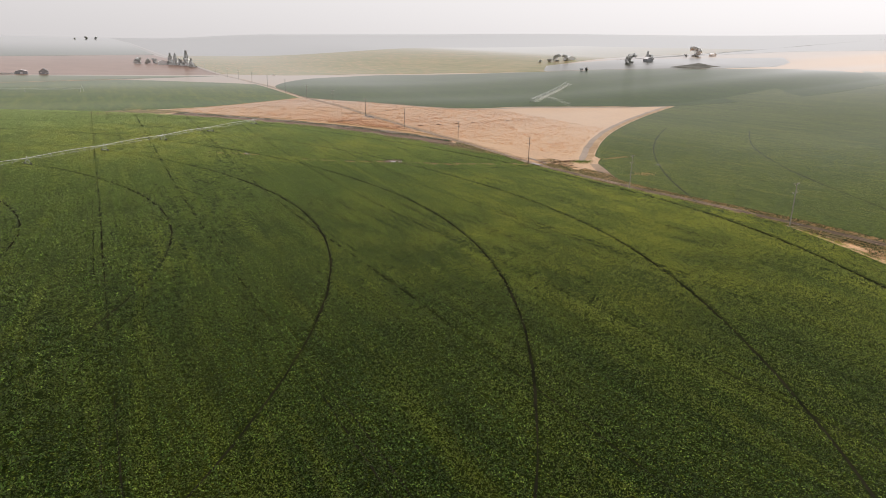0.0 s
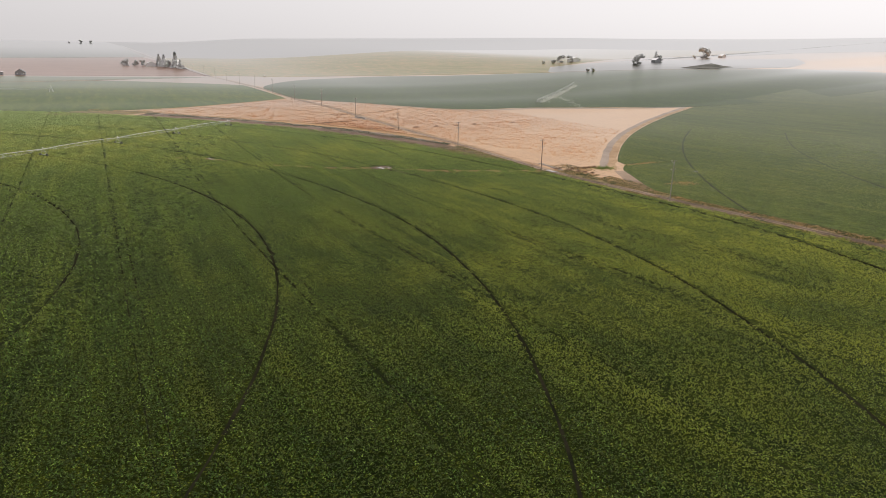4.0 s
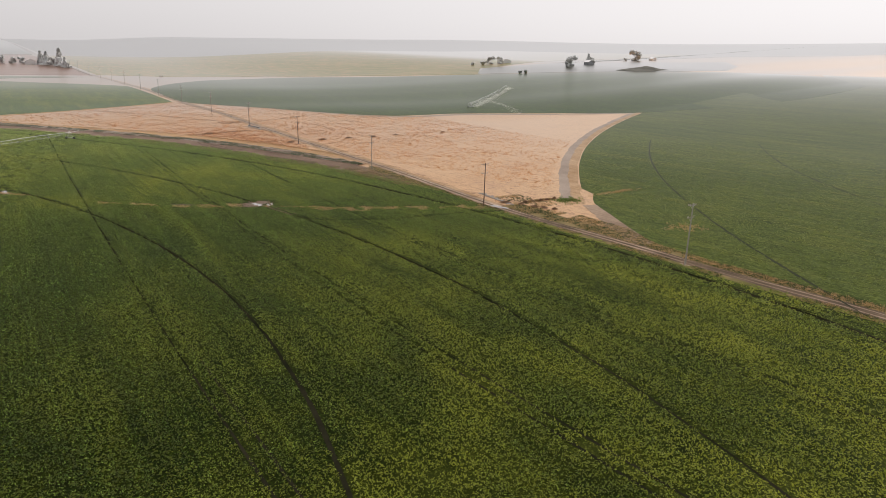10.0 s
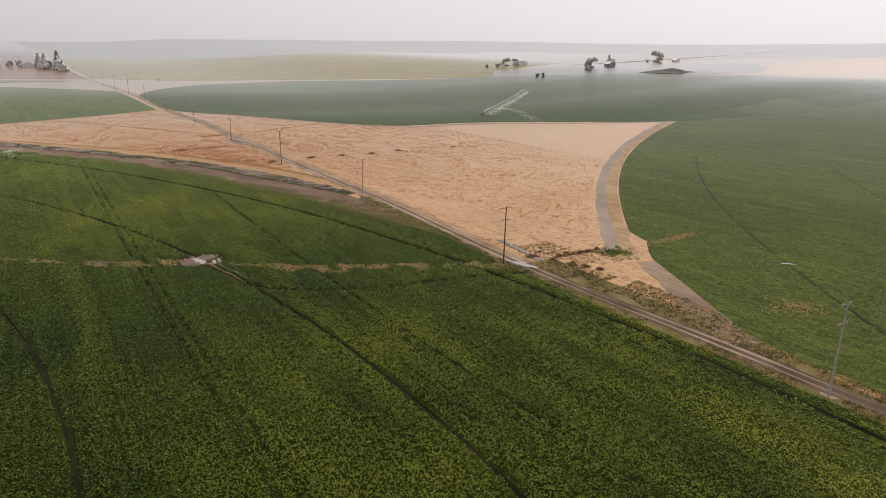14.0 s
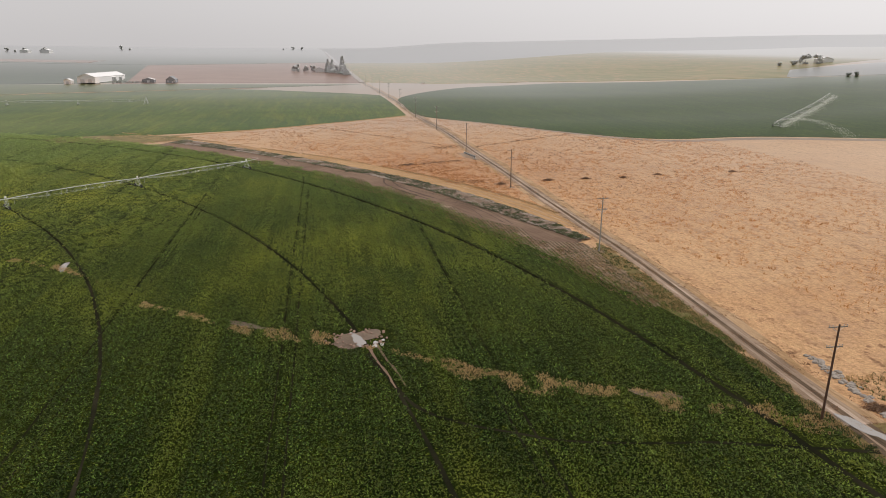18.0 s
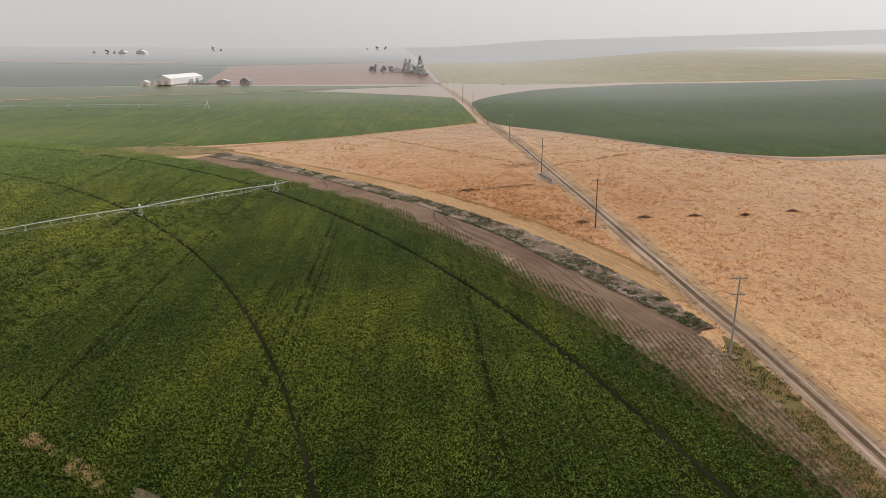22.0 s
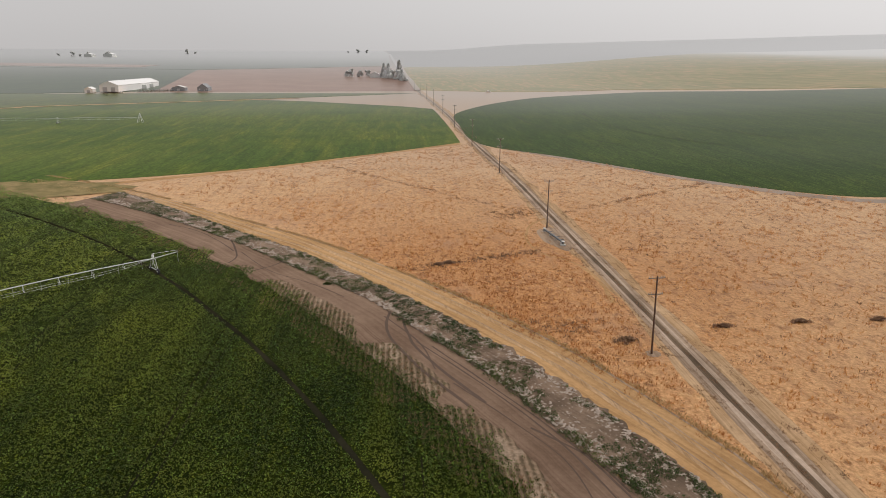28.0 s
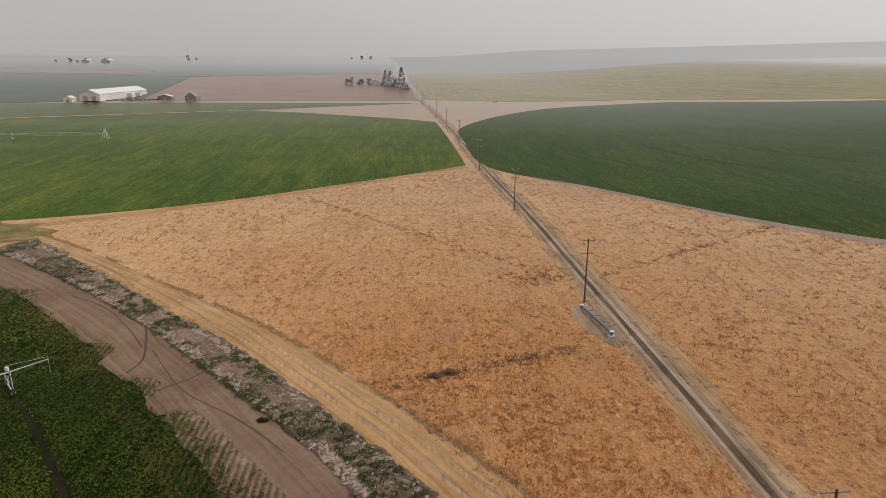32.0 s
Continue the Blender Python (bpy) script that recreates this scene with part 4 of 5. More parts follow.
SWALE = curve_points([(46, 362), (60.5, 356), (68.7, 350), (80, 338.4), (89.5, 327.5), (98, 320.8), (109, 311.8), (121.5, 305.5), (131, 300.5), (141.6, 293), (151, 285.5), (163, 279.3), (174, 274), (188, 266)], 2.0)
rng = np.random.default_rng(11)


def dry_width(x, y):
    """Half the width of the dead strip along the swale."""
    return 2.8 * np.clip(lumps(x, y, 14, 1) - 0.28, 0, 1) * (0.45 + lumps(x, y, 3, 17)) + 3.0 * np.clip((x - 128) / 25, 0, 1) * np.clip(1.7 * lumps(x, y, 6, 7) - 0.35, 0, 1) + 0.9 * np.clip(2.5 * lumps(x, y, 5, 43) - 0.9, 0, 1)


def crop_grid(x0, x1, dx, y0, y1, dy):
    gx, gy = np.meshgrid(np.arange(x0, x1, dx), np.arange(y0, y1, dy))
    return gx.ravel() + rng.normal(0, 0.06 * dx, gx.size), gy.ravel() + rng.uniform(-0.4, 0.4, gx.size) * dy


ax, ay = crop_grid(-160, 198, 0.91, 20, 600, 0.80)
fx, fy = crop_grid(-150, 198, 1.365, 0, 604, 1.25)
px, py, bulk = np.r_[ax, fx], np.r_[ay, fy], np.r_[np.ones(ax.size), np.full(fx.size, 1.3)]
rad = np.hypot(px - C1[0], py - C1[1])
keep = (rad < 383.0) & (px < east_limit(py) + 0.4)
gone = along(px, py, (68, 40), (158, 430)) + rng.uniform(-18, 18, px.size)
keep &= (gone < np.interp(py, [100, 210], [102, 78])) == (bulk == 1)
for r in PIVOT_R:
    keep &= np.abs(rad - r) > (0.60 if r < 360 else 0.85)
for x in LANES:
    for s in (-1.1, 1.1):
        keep &= (np.abs(px - x - s) > 0.26) | (rng.random(px.size) < 0.45)
keep &= away(px, py, CROSSING) > 1.0
bearing = np.degrees(np.arctan2(py - C1[1], px - C1[0])) % 360
thin = np.clip((rad - crop_reach(bearing) - 3.0 * (lumps(px * 6, py, 7, 4) - 0.40)) / 1.4, 0, 1)
keep &= (bearing < TH[0]) | (bearing > TH[-1]) | (rad < np.interp(bearing, TH, SILT_IN) + 0.4)
keep &= (py < 262) & (rad < 377.2) | (py >= 262) & (rng.random(px.size) > thin * 0.97)
dswale = away(px, py, SWALE)
dry_w = dry_width(px, py)
in_swale = dswale < dry_w
keep &= ~(in_swale & (rng.random(px.size) < 0.80 * np.clip(4 * lumps(px * 2.2, py, 4.5, 21) - 1.5, 0, 1)))
keep &= np.hypot((px - 131) / 6.5, (py - 303) / 4.5) > 1
keep &= np.hypot((px - 68) / 2.0, (py - 351) / 4.0) > 1
keep &= lumps(px, py, 2.2, 9) > 0.03
px, py, bulk = px[keep], py[keep], bulk[keep]
vigour = 0.72 + 0.26 * lumps(px, py, 25, 2) + 0.34 * lumps(px * 20, py, 24, 14) + 0.12 * rng.normal(0, 1, px.size)
at = np.c_[px, py, terrain(px, py) + 0.10]
size = np.clip(vigour, 0.5, 1.5) * bulk
near = bulk == 1
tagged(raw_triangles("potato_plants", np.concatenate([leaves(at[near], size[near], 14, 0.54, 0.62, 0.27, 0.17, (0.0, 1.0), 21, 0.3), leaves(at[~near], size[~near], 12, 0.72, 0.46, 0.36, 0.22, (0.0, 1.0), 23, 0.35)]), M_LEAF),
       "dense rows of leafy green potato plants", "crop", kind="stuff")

gx, gy = np.meshgrid(np.arange(188, 400, 0.91), np.arange(20, 420, 1.1))
gx, gy = gx.ravel() + rng.normal(0, 0.08, gx.size), gy.ravel() + rng.uniform(-0.4, 0.4, gx.size)
left_edge = np.interp(gy, [0, 60, 150, 184, 197, 209, 222, 236, 251, 262], [187.8, 189, 192.8, 194.5, 195.2, 197.6, 204.4, 212.6, 221.6, 233])
r2 = np.hypot(gx - C2[0], gy - C2[1])
keep = (gx > left_edge) & (r2 < R2 - 1) & (rng.random(gx.size) < np.clip((400 - gx) / 170, 0, 0.8) * np.clip((430 - gy) / 170, 0, 1))
keep &= (np.abs(r2 - 791) > 0.6) & (np.abs(r2 - 735) > 0.6)
keep &= ~((gx < left_edge + 3) & (rng.random(gx.size) < 0.4))
keep &= ~(along(gx, gy, (232, 262), (262, 250)) < 2.2) & ~(along(gx, gy, (213, 219), (221, 206)) < 2.5)
gx, gy = gx[keep], gy[keep]
tagged(raw_triangles("potato_plants", leaves(np.c_[gx, gy, terrain(gx, gy) + 0.07], rng.uniform(0.8, 1.4, gx.size), 8, 0.50, 0.34, 0.28, 0.17, (0.0, 0.9), 22), M_LEAF_EAST),
       "leafy green potato plants east of the road", "crop", kind="stuff")


def scatter_grass(name, x, y, size, count, seed, material, label, lift=0.0, height=0.45):
    at = np.c_[x, y, terrain(x, y) + lift]
    return tagged(raw_triangles(name, leaves(at, size, count, 0.5, height * 0.55, height * 1.5, 0.15, (0.35, 1.35), seed), material), label, "grass", kind="stuff")


# straw tufts over the dry diamond, thickest where the eye comes close
n = 58000
tx, ty = rng.uniform(60, 330, n), rng.uniform(255, 700, n)
edge_r = np.hypot(tx - C1[0], ty - C1[1])
road_x = np.interp(ty, ROAD[:, 1], ROAD[:, 0])
ok = (edge_r > 405) & (np.abs(tx - road_x - 0.8) > 5.2) & (np.hypot(tx - C2[0], ty - C2[1]) > R2 + 10)
ok &= rng.random(n) < np.clip((265 - along(tx, ty, (170, 400), (200, 520))) / 190, 0.05, 1) * (0.25 + 0.9 * lumps(tx, ty, 5, 3))
ok &= np.hypot((tx - 190) / 6.0, (ty - 484) / 12.0) > 1
ok &= ~((np.hypot(tx - C4[0], ty - C4[1]) < 196) | ((tx < 186) & (ty > 598 + (tx - 113) * 0.83)))
ok &= ~((tx > 190) & (ty > np.interp(tx, [190, 222, 262, 303, 365], [655, 613, 553, 520, 519])))
tx, ty = tx[ok], ty[ok]
scatter_grass("dry_grass_tufts", tx, ty, rng.uniform(0.6, 1.5, tx.size) * (0.7 + 0.6 * lumps(tx, ty, 12, 5)), 5, 31, M_STRAW, "dry straw-coloured grass tufts", 0.0, 0.32)

k = 7000
ux, uy = 166 + rng.normal(0, 20, k), 432 + rng.normal(0, 28, k)
road_x = np.interp(uy, ROAD[:, 1], ROAD[:, 0])
ok = (np.hypot(ux - C1[0], uy - C1[1]) > 404) & (ux < road_x - 4.4) & (lumps(ux, uy, 3.2, 15) > 0.30)
scatter_grass("rust_grass_tufts", ux[ok], uy[ok], rng.uniform(0.6, 1.5, ok.sum()), 5, 32, M_RUST, "rust-coloured dry grass beside the road", 0.0, 0.26)

# dark brush lines and patches in the dry grass
lines = [((152, 462), (184, 474), 0.8, 130), ((198, 509), (261, 549), 0.8, 110), ((122, 593), (152, 553), 0.8, 50), ((152, 553), (189, 508), 0.8, 60), ((206, 470), (290, 520), 9.0, 150), ((215, 560), (300, 515), 6.0, 100),
         ((172, 430), (184, 428), 2.5, 60), ((178, 508), (190, 512), 3.0, 80), ((225, 420), (330, 450), 11.0, 120)]
bx, by = [], []
for a, b, w, k in lines:
    s = rng.random(k)
    bx.append(a[0] + (b[0] - a[0]) * s + rng.normal(0, w, k))
    by.append(a[1] + (b[1] - a[1]) * s + rng.normal(0, w, k))
bx, by = np.concatenate(bx), np.concatenate(by)
scatter_grass("dry_brush_tufts", bx, by, rng.uniform(0.8, 2.0, bx.size), 9, 33, M_SAGE, "dark dry brush patches in the straw", 0.0, 0.2)

# small dark clumps all over the straw
k = 15000
qx, qy = rng.uniform(100, 330, k), rng.uniform(395, 660, k)
road_x = np.interp(qy, ROAD[:, 1], ROAD[:, 0])
ok = (np.hypot(qx - C1[0], qy - C1[1]) > 405) & (np.abs(qx - road_x - 0.8) > 6) & (lumps(qx, qy, 11, 25) * lumps(qx, qy, 3, 26) > 0.24)
ok &= ~((np.hypot(qx - C4[0], qy - C4[1]) < 198) | ((qx < 190) & (qy > 594 + (qx - 113) * 0.83)) | ((qx > 188) & (qy > np.interp(qx, [190, 222, 262, 303, 365], [650, 606, 546, 513, 512]))))
scatter_grass("dry_brush_tufts", qx[ok], qy[ok], rng.uniform(0.5, 1.3, ok.sum()), 7, 34, M_SAGE, "small brown clumps scattered in the straw", 0.0, 0.18)

# dead grass in the swale and weeds along the road
k = 10500
s = rng.integers(0, len(SWALE), k)
sx, sy = SWALE[s, 0] + rng.normal(0, 2.6, k), SWALE[s, 1] + rng.normal(0, 2.6, k)
w = dry_width(sx, sy)
ok = (lumps(sx * 2.2, sy, 4.5, 21) > 0.44) & (away(sx, sy, SWALE) < w) & (np.hypot((sx - 131) / 5, (sy - 303) / 3.5) > 1)
scatter_grass("dead_grass", sx[ok], sy[ok], rng.uniform(0.6, 1.2, ok.sum()), 6, 35, M_DEAD, "tan dead grass along the wet swale", 0.14, 0.26)
k = 26000
wy = rng.uniform(40, 345, k)
road_at = np.interp(wy, ROAD[:, 1], ROAD[:, 0])
lo = np.maximum(np.minimum(C1[0] + np.sqrt(377 ** 2 - (wy - C1[1]) ** 2), east_limit(wy)), road_at - 22)
hi = np.where(wy < 262, np.interp(wy, [0, 60, 150, 184, 197, 209, 222, 240, 262], [187.5, 188.5, 192.4, 194.2, 195, 197, 203, 205, 200]), road_at - 2.2)
wx = lo + (hi - lo) * rng.random(k)
ok = (hi > lo) & (lumps(wx, wy, 6, 6) > 0.30) & (np.abs(wx - road_at) > 1.7)
wx, wy = wx[ok], wy[ok]
half = rng.random(wx.size) < 0.55
scatter_grass("verge_grass", wx[half], wy[half], rng.uniform(0.6, 1.2, half.sum()), 6, 37, M_DEAD, "tan grass on the road verge", 0.02, 0.26)
scatter_grass("verge_weeds", wx[~half], wy[~half], rng.uniform(0.6, 1.2, (~half).sum()), 8, 38, M_WEED, "green-brown weeds on the road verge", 0.02, 0.28)
k = 42000
deg, rr = rng.uniform(12.4, 52, k), rng.uniform(373, 390, k)
fx, fy = C1[0] + rr * np.cos(np.radians(deg)), C1[1] + rr * np.sin(np.radians(deg))
fx = np.round(fx / 0.91) * 0.91 + rng.normal(0, 0.09, k)
rr = np.hypot(fx - C1[0], fy - C1[1])
bound = np.where(deg < 18.6, np.interp(deg, row_edge, row_out), np.interp(deg, TH, SILT_IN) - 0.3)
ok = (rr < bound) & (fx < np.interp(fy, ROAD[:, 1], ROAD[:, 0]) - 5)
ok &= rng.random(k) < np.clip(1.25 - (rr - 375) / 11, 0.25, 1) * np.where(lumps(fx, fy, 5, 41) > 0.36, 1.0, 0.12)
half = rng.random(k) < np.where(deg > 20, 0.45, 0.30)
scatter_grass("failed_crop", fx[ok & half], fy[ok & half], rng.uniform(0.3, 0.7, (ok & half).sum()), 7, 71, M_WEED, "stunted weedy plants on bare ridged soil", 0.16, 0.30)
scatter_grass("dead_grass", fx[ok & ~half], fy[ok & ~half], rng.uniform(0.35, 0.8, (ok & ~half).sum()), 6, 72, M_SAGE, "dead brown plants on bare ridged soil", 0.16, 0.24)

# rubble and weeds on the verge beside the silt
k = 9500
deg = rng.uniform(18.8, 53, k)
ang, rr = np.radians(deg), np.interp(deg, TH, SILT_OUT) + np.interp(deg, TH, TRACK_IN - SILT_OUT) * rng.beta(1.5, 1.6, k)
cx, cy = C1[0] + rr * np.cos(ang), C1[1] + rr * np.sin(ang)
tri = []
unit = np.array([(1, 0, 0), (0, 1, 0), (-1, 0, 0), (0, -1, 0), (0, 0, 0.55), (0, 0, -0.3)], float)
faces = np.array([(0, 1, 4), (1, 2, 4), (2, 3, 4), (3, 0, 4), (1, 0, 5), (2, 1, 5), (3, 2, 5), (0, 3, 5)])
sz = np.minimum(rng.gamma(1.8, 0.10, k) + 0.08, 0.42)
turn = rng.uniform(0, 6.28, k)
v = unit[None] * sz[:, None, None] * rng.uniform(0.6, 1.3, (k, 6, 3)) * np.array([1.5, 0.8, 0.8])
v = np.stack([v[..., 0] * np.cos(turn)[:, None] - v[..., 1] * np.sin(turn)[:, None], v[..., 0] * np.sin(turn)[:, None] + v[..., 1] * np.cos(turn)[:, None], v[..., 2]], -1)
v += np.c_[cx, cy, terrain(cx, cy) + 0.30][:, None, :]
tagged(raw_triangles("rubble", v[:, faces].reshape(-1, 3, 3), M_CLOD), "pale grey clods and stones heaped along the verge", "rubble", kind="stuff")
k = 7600
deg = rng.uniform(18.8, 53, k)
ang, rr = np.radians(deg), np.interp(deg, TH, SILT_OUT) + np.interp(deg, TH, TRACK_IN - SILT_OUT) * rng.uniform(-0.06, 0.95, k)
cx, cy = C1[0] + rr * np.cos(ang), C1[1] + rr * np.sin(ang)
ok = (0.25 + lumps(cx, cy, 7, 12)) * (0.4 + lumps(cx, cy, 2.0, 51)) > 0.52
at = np.c_[cx[ok], cy[ok], terrain(cx[ok], cy[ok]) + 0.25]
tagged(raw_triangles("verge_weeds", leaves(at, rng.uniform(0.4, 1.3, ok.sum()), 14, 0.50, 0.36, 0.26, 0.13, (-0.2, 1.1), 41), M_WEED), "grey-green weeds among the rubble", "weeds", kind="stuff")


# ---- power line ----
def utility_pole(wood, label, group):
    ob = new("utility_pole")
    part("pole", rod_bm((0, 0, -0.5), (0, 0, 13.4), 0.17, 0.115, 10), wood, ob)
    for z, w in ((13.0, 2.7), (10.3, 2.4)):
        a = part("crossarm", box_bm(w, 0.12, 0.14, (0, 0.17, z), 0.015), M_ARM, ob, "weathered wooden crossarm")
        for s in (-1, 1):
            part("brace", rod_bm((s * w * 0.3, 0.17, z - 0.05), (0, 0.17, z - 0.75), 0.025), M_GALV, a)
        for q in (-0.46, -0.28, 0.30, 0.46):
            bm = rod_bm((q * w, 0.17, z + 0.06), (q * w, 0.17, z + 0.20), 0.03)
            rod_bm((q * w, 0.17, z + 0.18), (q * w, 0.17, z + 0.32), 0.075, 0.045, 8, bm)
            part("insulator", bm, M_PORC, a)
    part("ground_sleeve", rod_bm((0, 0, 0.0), (0, 0, 1.5), 0.195, 0.185, 10), wood, ob)
    part("ground_wire", rod_bm((0.0, -0.2, 0.1), (0.0, -0.14, 12.5), 0.012, 0.012, 4), M_WIRE, ob)
    return tagged(ob, label, "utility pole", group)


pale_pole = utility_pole(M_PALEPOLE, "bleached grey wooden utility pole with two crossarms", "poles along the dirt road")
pole = utility_pole(M_POLE, "dark brown wooden utility pole with two crossarms", "poles along the dirt road")
pale_pole.matrix_world = pose(POLE_X[0], POLE_Y[0], ground_z(POLE_X[0], POLE_Y[0]))
for x, y in ((POLE_X[1], POLE_Y[1]), (POLE_X[3], POLE_Y[3])):
    copy_thing(pale_pole, pose(x, y, ground_z(x, y)))
pole.matrix_world = pose(POLE_X[2], POLE_Y[2], ground_z(POLE_X[2], POLE_Y[2]))
for i, (x, y) in enumerate(list(zip(POLE_X, POLE_Y))[4:]):
    copy_thing(pole, pose(x, y, ground_z(x, y), 0, 0 if i else -1.4, 0))
for x, y in ((177.5, 1017), (174, 1095), (170, 1180), (168, 1270)):
    copy_thing(pole, pose(x, y, ground_z(x, y)))
for x, y in zip(POLE_X[:8], POLE_Y[:8]):
    q = arc((x + 0.3, y), 1.3, 0, 360, 0.8)[:-1]
    tagged(ring_sheet("bare_patch", q * (1, 1), (x + 0.3, y), M_ROAD, 0.05, 0.5), "bare trodden soil round a pole", "soil", kind="structure")


# ---- centre pivots ----
def lattice_tower(parent, x, y, turn, h, deck):
    """An A-frame wheel tower under a pivot's pipe: four legs on a beam with two wheels."""
    m = pose(x, y, deck, 0, 0, turn)
    tower = part("tower", rod_bm(m @ Vector((0, -2.1, 0.75)), m @ Vector((0, 2.1, 0.75)), 0.09), M_GALV, parent)
    for sx in (-0.35, 0.35):
        for sy in (-1.75, 1.75):
            part("leg", rod_bm(m @ Vector((sx * 0.3, sy, 0.75)), m @ Vector((sx, sy * 0.12, h)), 0.045), M_GALV, tower)
    for z in (0.45, 0.72):
        part("cross_brace", rod_bm(m @ Vector((0, -1.75 * (1 - z), 0.75 + (h - 0.75) * z)), m @ Vector((0, 1.75 * (1 - z), 0.75 + (h - 0.75) * z)), 0.035), M_GALV, tower)
    for sy in (-2.1, 2.1):
        c = m @ Vector((0, sy, 0.62))
        ax = m.to_3x3() @ Vector((0.16, 0, 0))
        wheel = part("wheel", rod_bm(c - ax, c + ax, 0.62, 0.62, 14), M_RUBBER, tower, "black rubber tractor wheel")
        part("gearbox", rod_bm(c - ax * 1.6, c + ax * 1.6, 0.16, 0.16, 8), M_GALV, tower)
    part("control_box", box_bm(0.45, 0.35, 0.6, m @ Vector((0.1, 0.3, h + 0.45)), 0.03), M_WHITE, tower)
    return tower


def pivot_span(parent, p, q, h, bays, drops):
    """One span of pipe with V struts, a truss rod under it and hanging sprinkler drops."""
    zp, zq = ground_z(*p) + h, ground_z(*q) + h
    a, b = Vector((*p, zp)), Vector((*q, zq))
    d = (b - a)
    side = Vector((-d.y, d.x, 0)).normalized()
    bow = lambda s: a + d * s + Vector((0, 0, 0.9 * 4 * s * (1 - s) * 0.5))
    bm = bmesh.new()
    for i in range(8):
        rod_bm(bow(i / 8), bow((i + 1) / 8), 0.10, 0.10, 8, bm)
    span = part("pipe", bm, M_GALV, parent, "galvanised pipe span")
    low = lambda s, k: bow(s) + Vector((0, 0, -1.25 * min(1.0, 4.5 * s * (1 - s) + 0.12))) + side * (k * 0.75)
    for i in range(1, bays + 1):
        s = i / (bays + 1)
        bm = bmesh.new()
        for k in (-1, 1):
            rod_bm(bow(s), low(s, k), 0.035, 0.035, 5, bm)
        rod_bm(low(s, -1), low(s, 1), 0.03, 0.03, 5, bm)
        part("strut", bm, M_GALV, span)
    for k in (-1, 1):
        bm = bmesh.new()
        stops = [bow(0.0)] + [low(i / (bays + 1), k) for i in range(1, bays + 1)] + [bow(1.0)]
        for u, v2 in zip(stops[:-1], stops[1:]):
            rod_bm(u, v2, 0.018, 0.018, 4, bm)
        part("truss_rod", bm, M_GALV, span)
    for i in range(drops):
        s = (i + 0.5) / drops
        t = bow(s)
        bm = rod_bm(t, t + Vector((0, 0, -1.7)) + side * 0.25, 0.018, 0.018, 4)
        rod_bm(t + Vector((0, 0, -1.7)) + side * 0.25, t + Vector((0, 0, -1.9)) + side * 0.25, 0.05, 0.05, 5, bm)
        part("drop_hose", bm, M_GALV, span)


def centre_pivot(centre, radii, heading, label, h=3.1, bays=6, drops=9, overhang=5.4):
    ob = tagged(new("irrigation_pivot"), label, "irrigation pivot")
    c, u = np.array(centre, float), np.array((math.cos(radians(heading)), math.sin(radians(heading))))
    stops = [c + u * r for r in radii]
    for p, q in zip(stops[:-1], stops[1:]):
        pivot_span(ob, p, q, h, bays, drops)
        lattice_tower(ob, q[0], q[1], heading, h, ground_z(*q))
    q, e = stops[-1], stops[-1] + u * overhang
    zq, ze = ground_z(*q), ground_z(*e)
    tip = part("overhang", rod_bm((*q, zq + h), (*e, ze + h + 0.3), 0.08), M_GALV, ob)
    part("stay", rod_bm((*q, zq + h + 1.1), (*e, ze + h + 0.7), 0.02, 0.02, 4), M_GALV, tip)
    part("drop_hose", rod_bm((*e, ze + h + 0.7), (*e, ze + 1.2), 0.03, 0.03, 5), M_GALV, tip)
    return ob


HEAD1 = 40.7
centre_pivot(C1, PIVOT_R, HEAD1, "long galvanised centre-pivot sprinkler standing in the crop")
far_pivot = centre_pivot(C4, (0, 48, 96, 144, 188), 184, "distant centre-pivot sprinkler in the round field", bays=3, drops=4)
for s in ((-1.6, -1.6), (1.6, -1.6), (1.6, 1.6), (-1.6, 1.6)):
    part("pivot_leg", rod_bm((C4[0] + s[0], C4[1] + s[1], ground_z(*C4)), (C4[0], C4[1], ground_z(*C4) + 6.0), 0.14), M_GALV, far_pivot)
PIV3 = (552.0, 702.0)
HEAD3 = math.degrees(math.atan2(556 - 702, 393 - 552))
centre_pivot(PIV3, (0, 42, 84, 126, 168, 208), HEAD3, "working centre-pivot sprinkler spraying the dark green field", bays=3, drops=4, overhang=8.0)

# water thrown by the working pivot: a curtain of drops below the pipe and the arc of the end gun
u3 = np.array((math.cos(radians(HEAD3)), math.sin(radians(HEAD3))))
k = 9000
s = rng.uniform(8, 216, k)
off = 3.0 + np.abs(rng.normal(0, 1, k)) * 2.4
wx = PIV3[0] + u3[0] * s - u3[1] * off
wy = PIV3[1] + u3[1] * s + u3[0] * off
z = terrain(wx, wy) + 0.5 + 3.0 * np.clip(1 - (off / 9) ** 2, 0, 1) * rng.random(k)
k2 = 2200
q = rng.random(k2) ** 0.8
head = radians(HEAD3 + 62)
reach = 52 * q
ex, ey = PIV3[0] + u3[0] * 214, PIV3[1] + u3[1] * 214
gx3, gy3 = ex + math.cos(head) * reach + rng.normal(0, 0.5 + 2.0 * q, k2), ey + math.sin(head) * reach + rng.normal(0, 0.5 + 2.0 * q, k2)
gz = terrain(gx3, gy3) + 4.0 + 34 * q * (1 - q) * 0.62 - 3.5 * q - np.abs(rng.normal(0, 1.6, k2)) * q
wet = np.concatenate([np.c_[wx, wy, z], np.c_[gx3, gy3, np.maximum(gz, terrain(gx3, gy3) + 0.5)]])
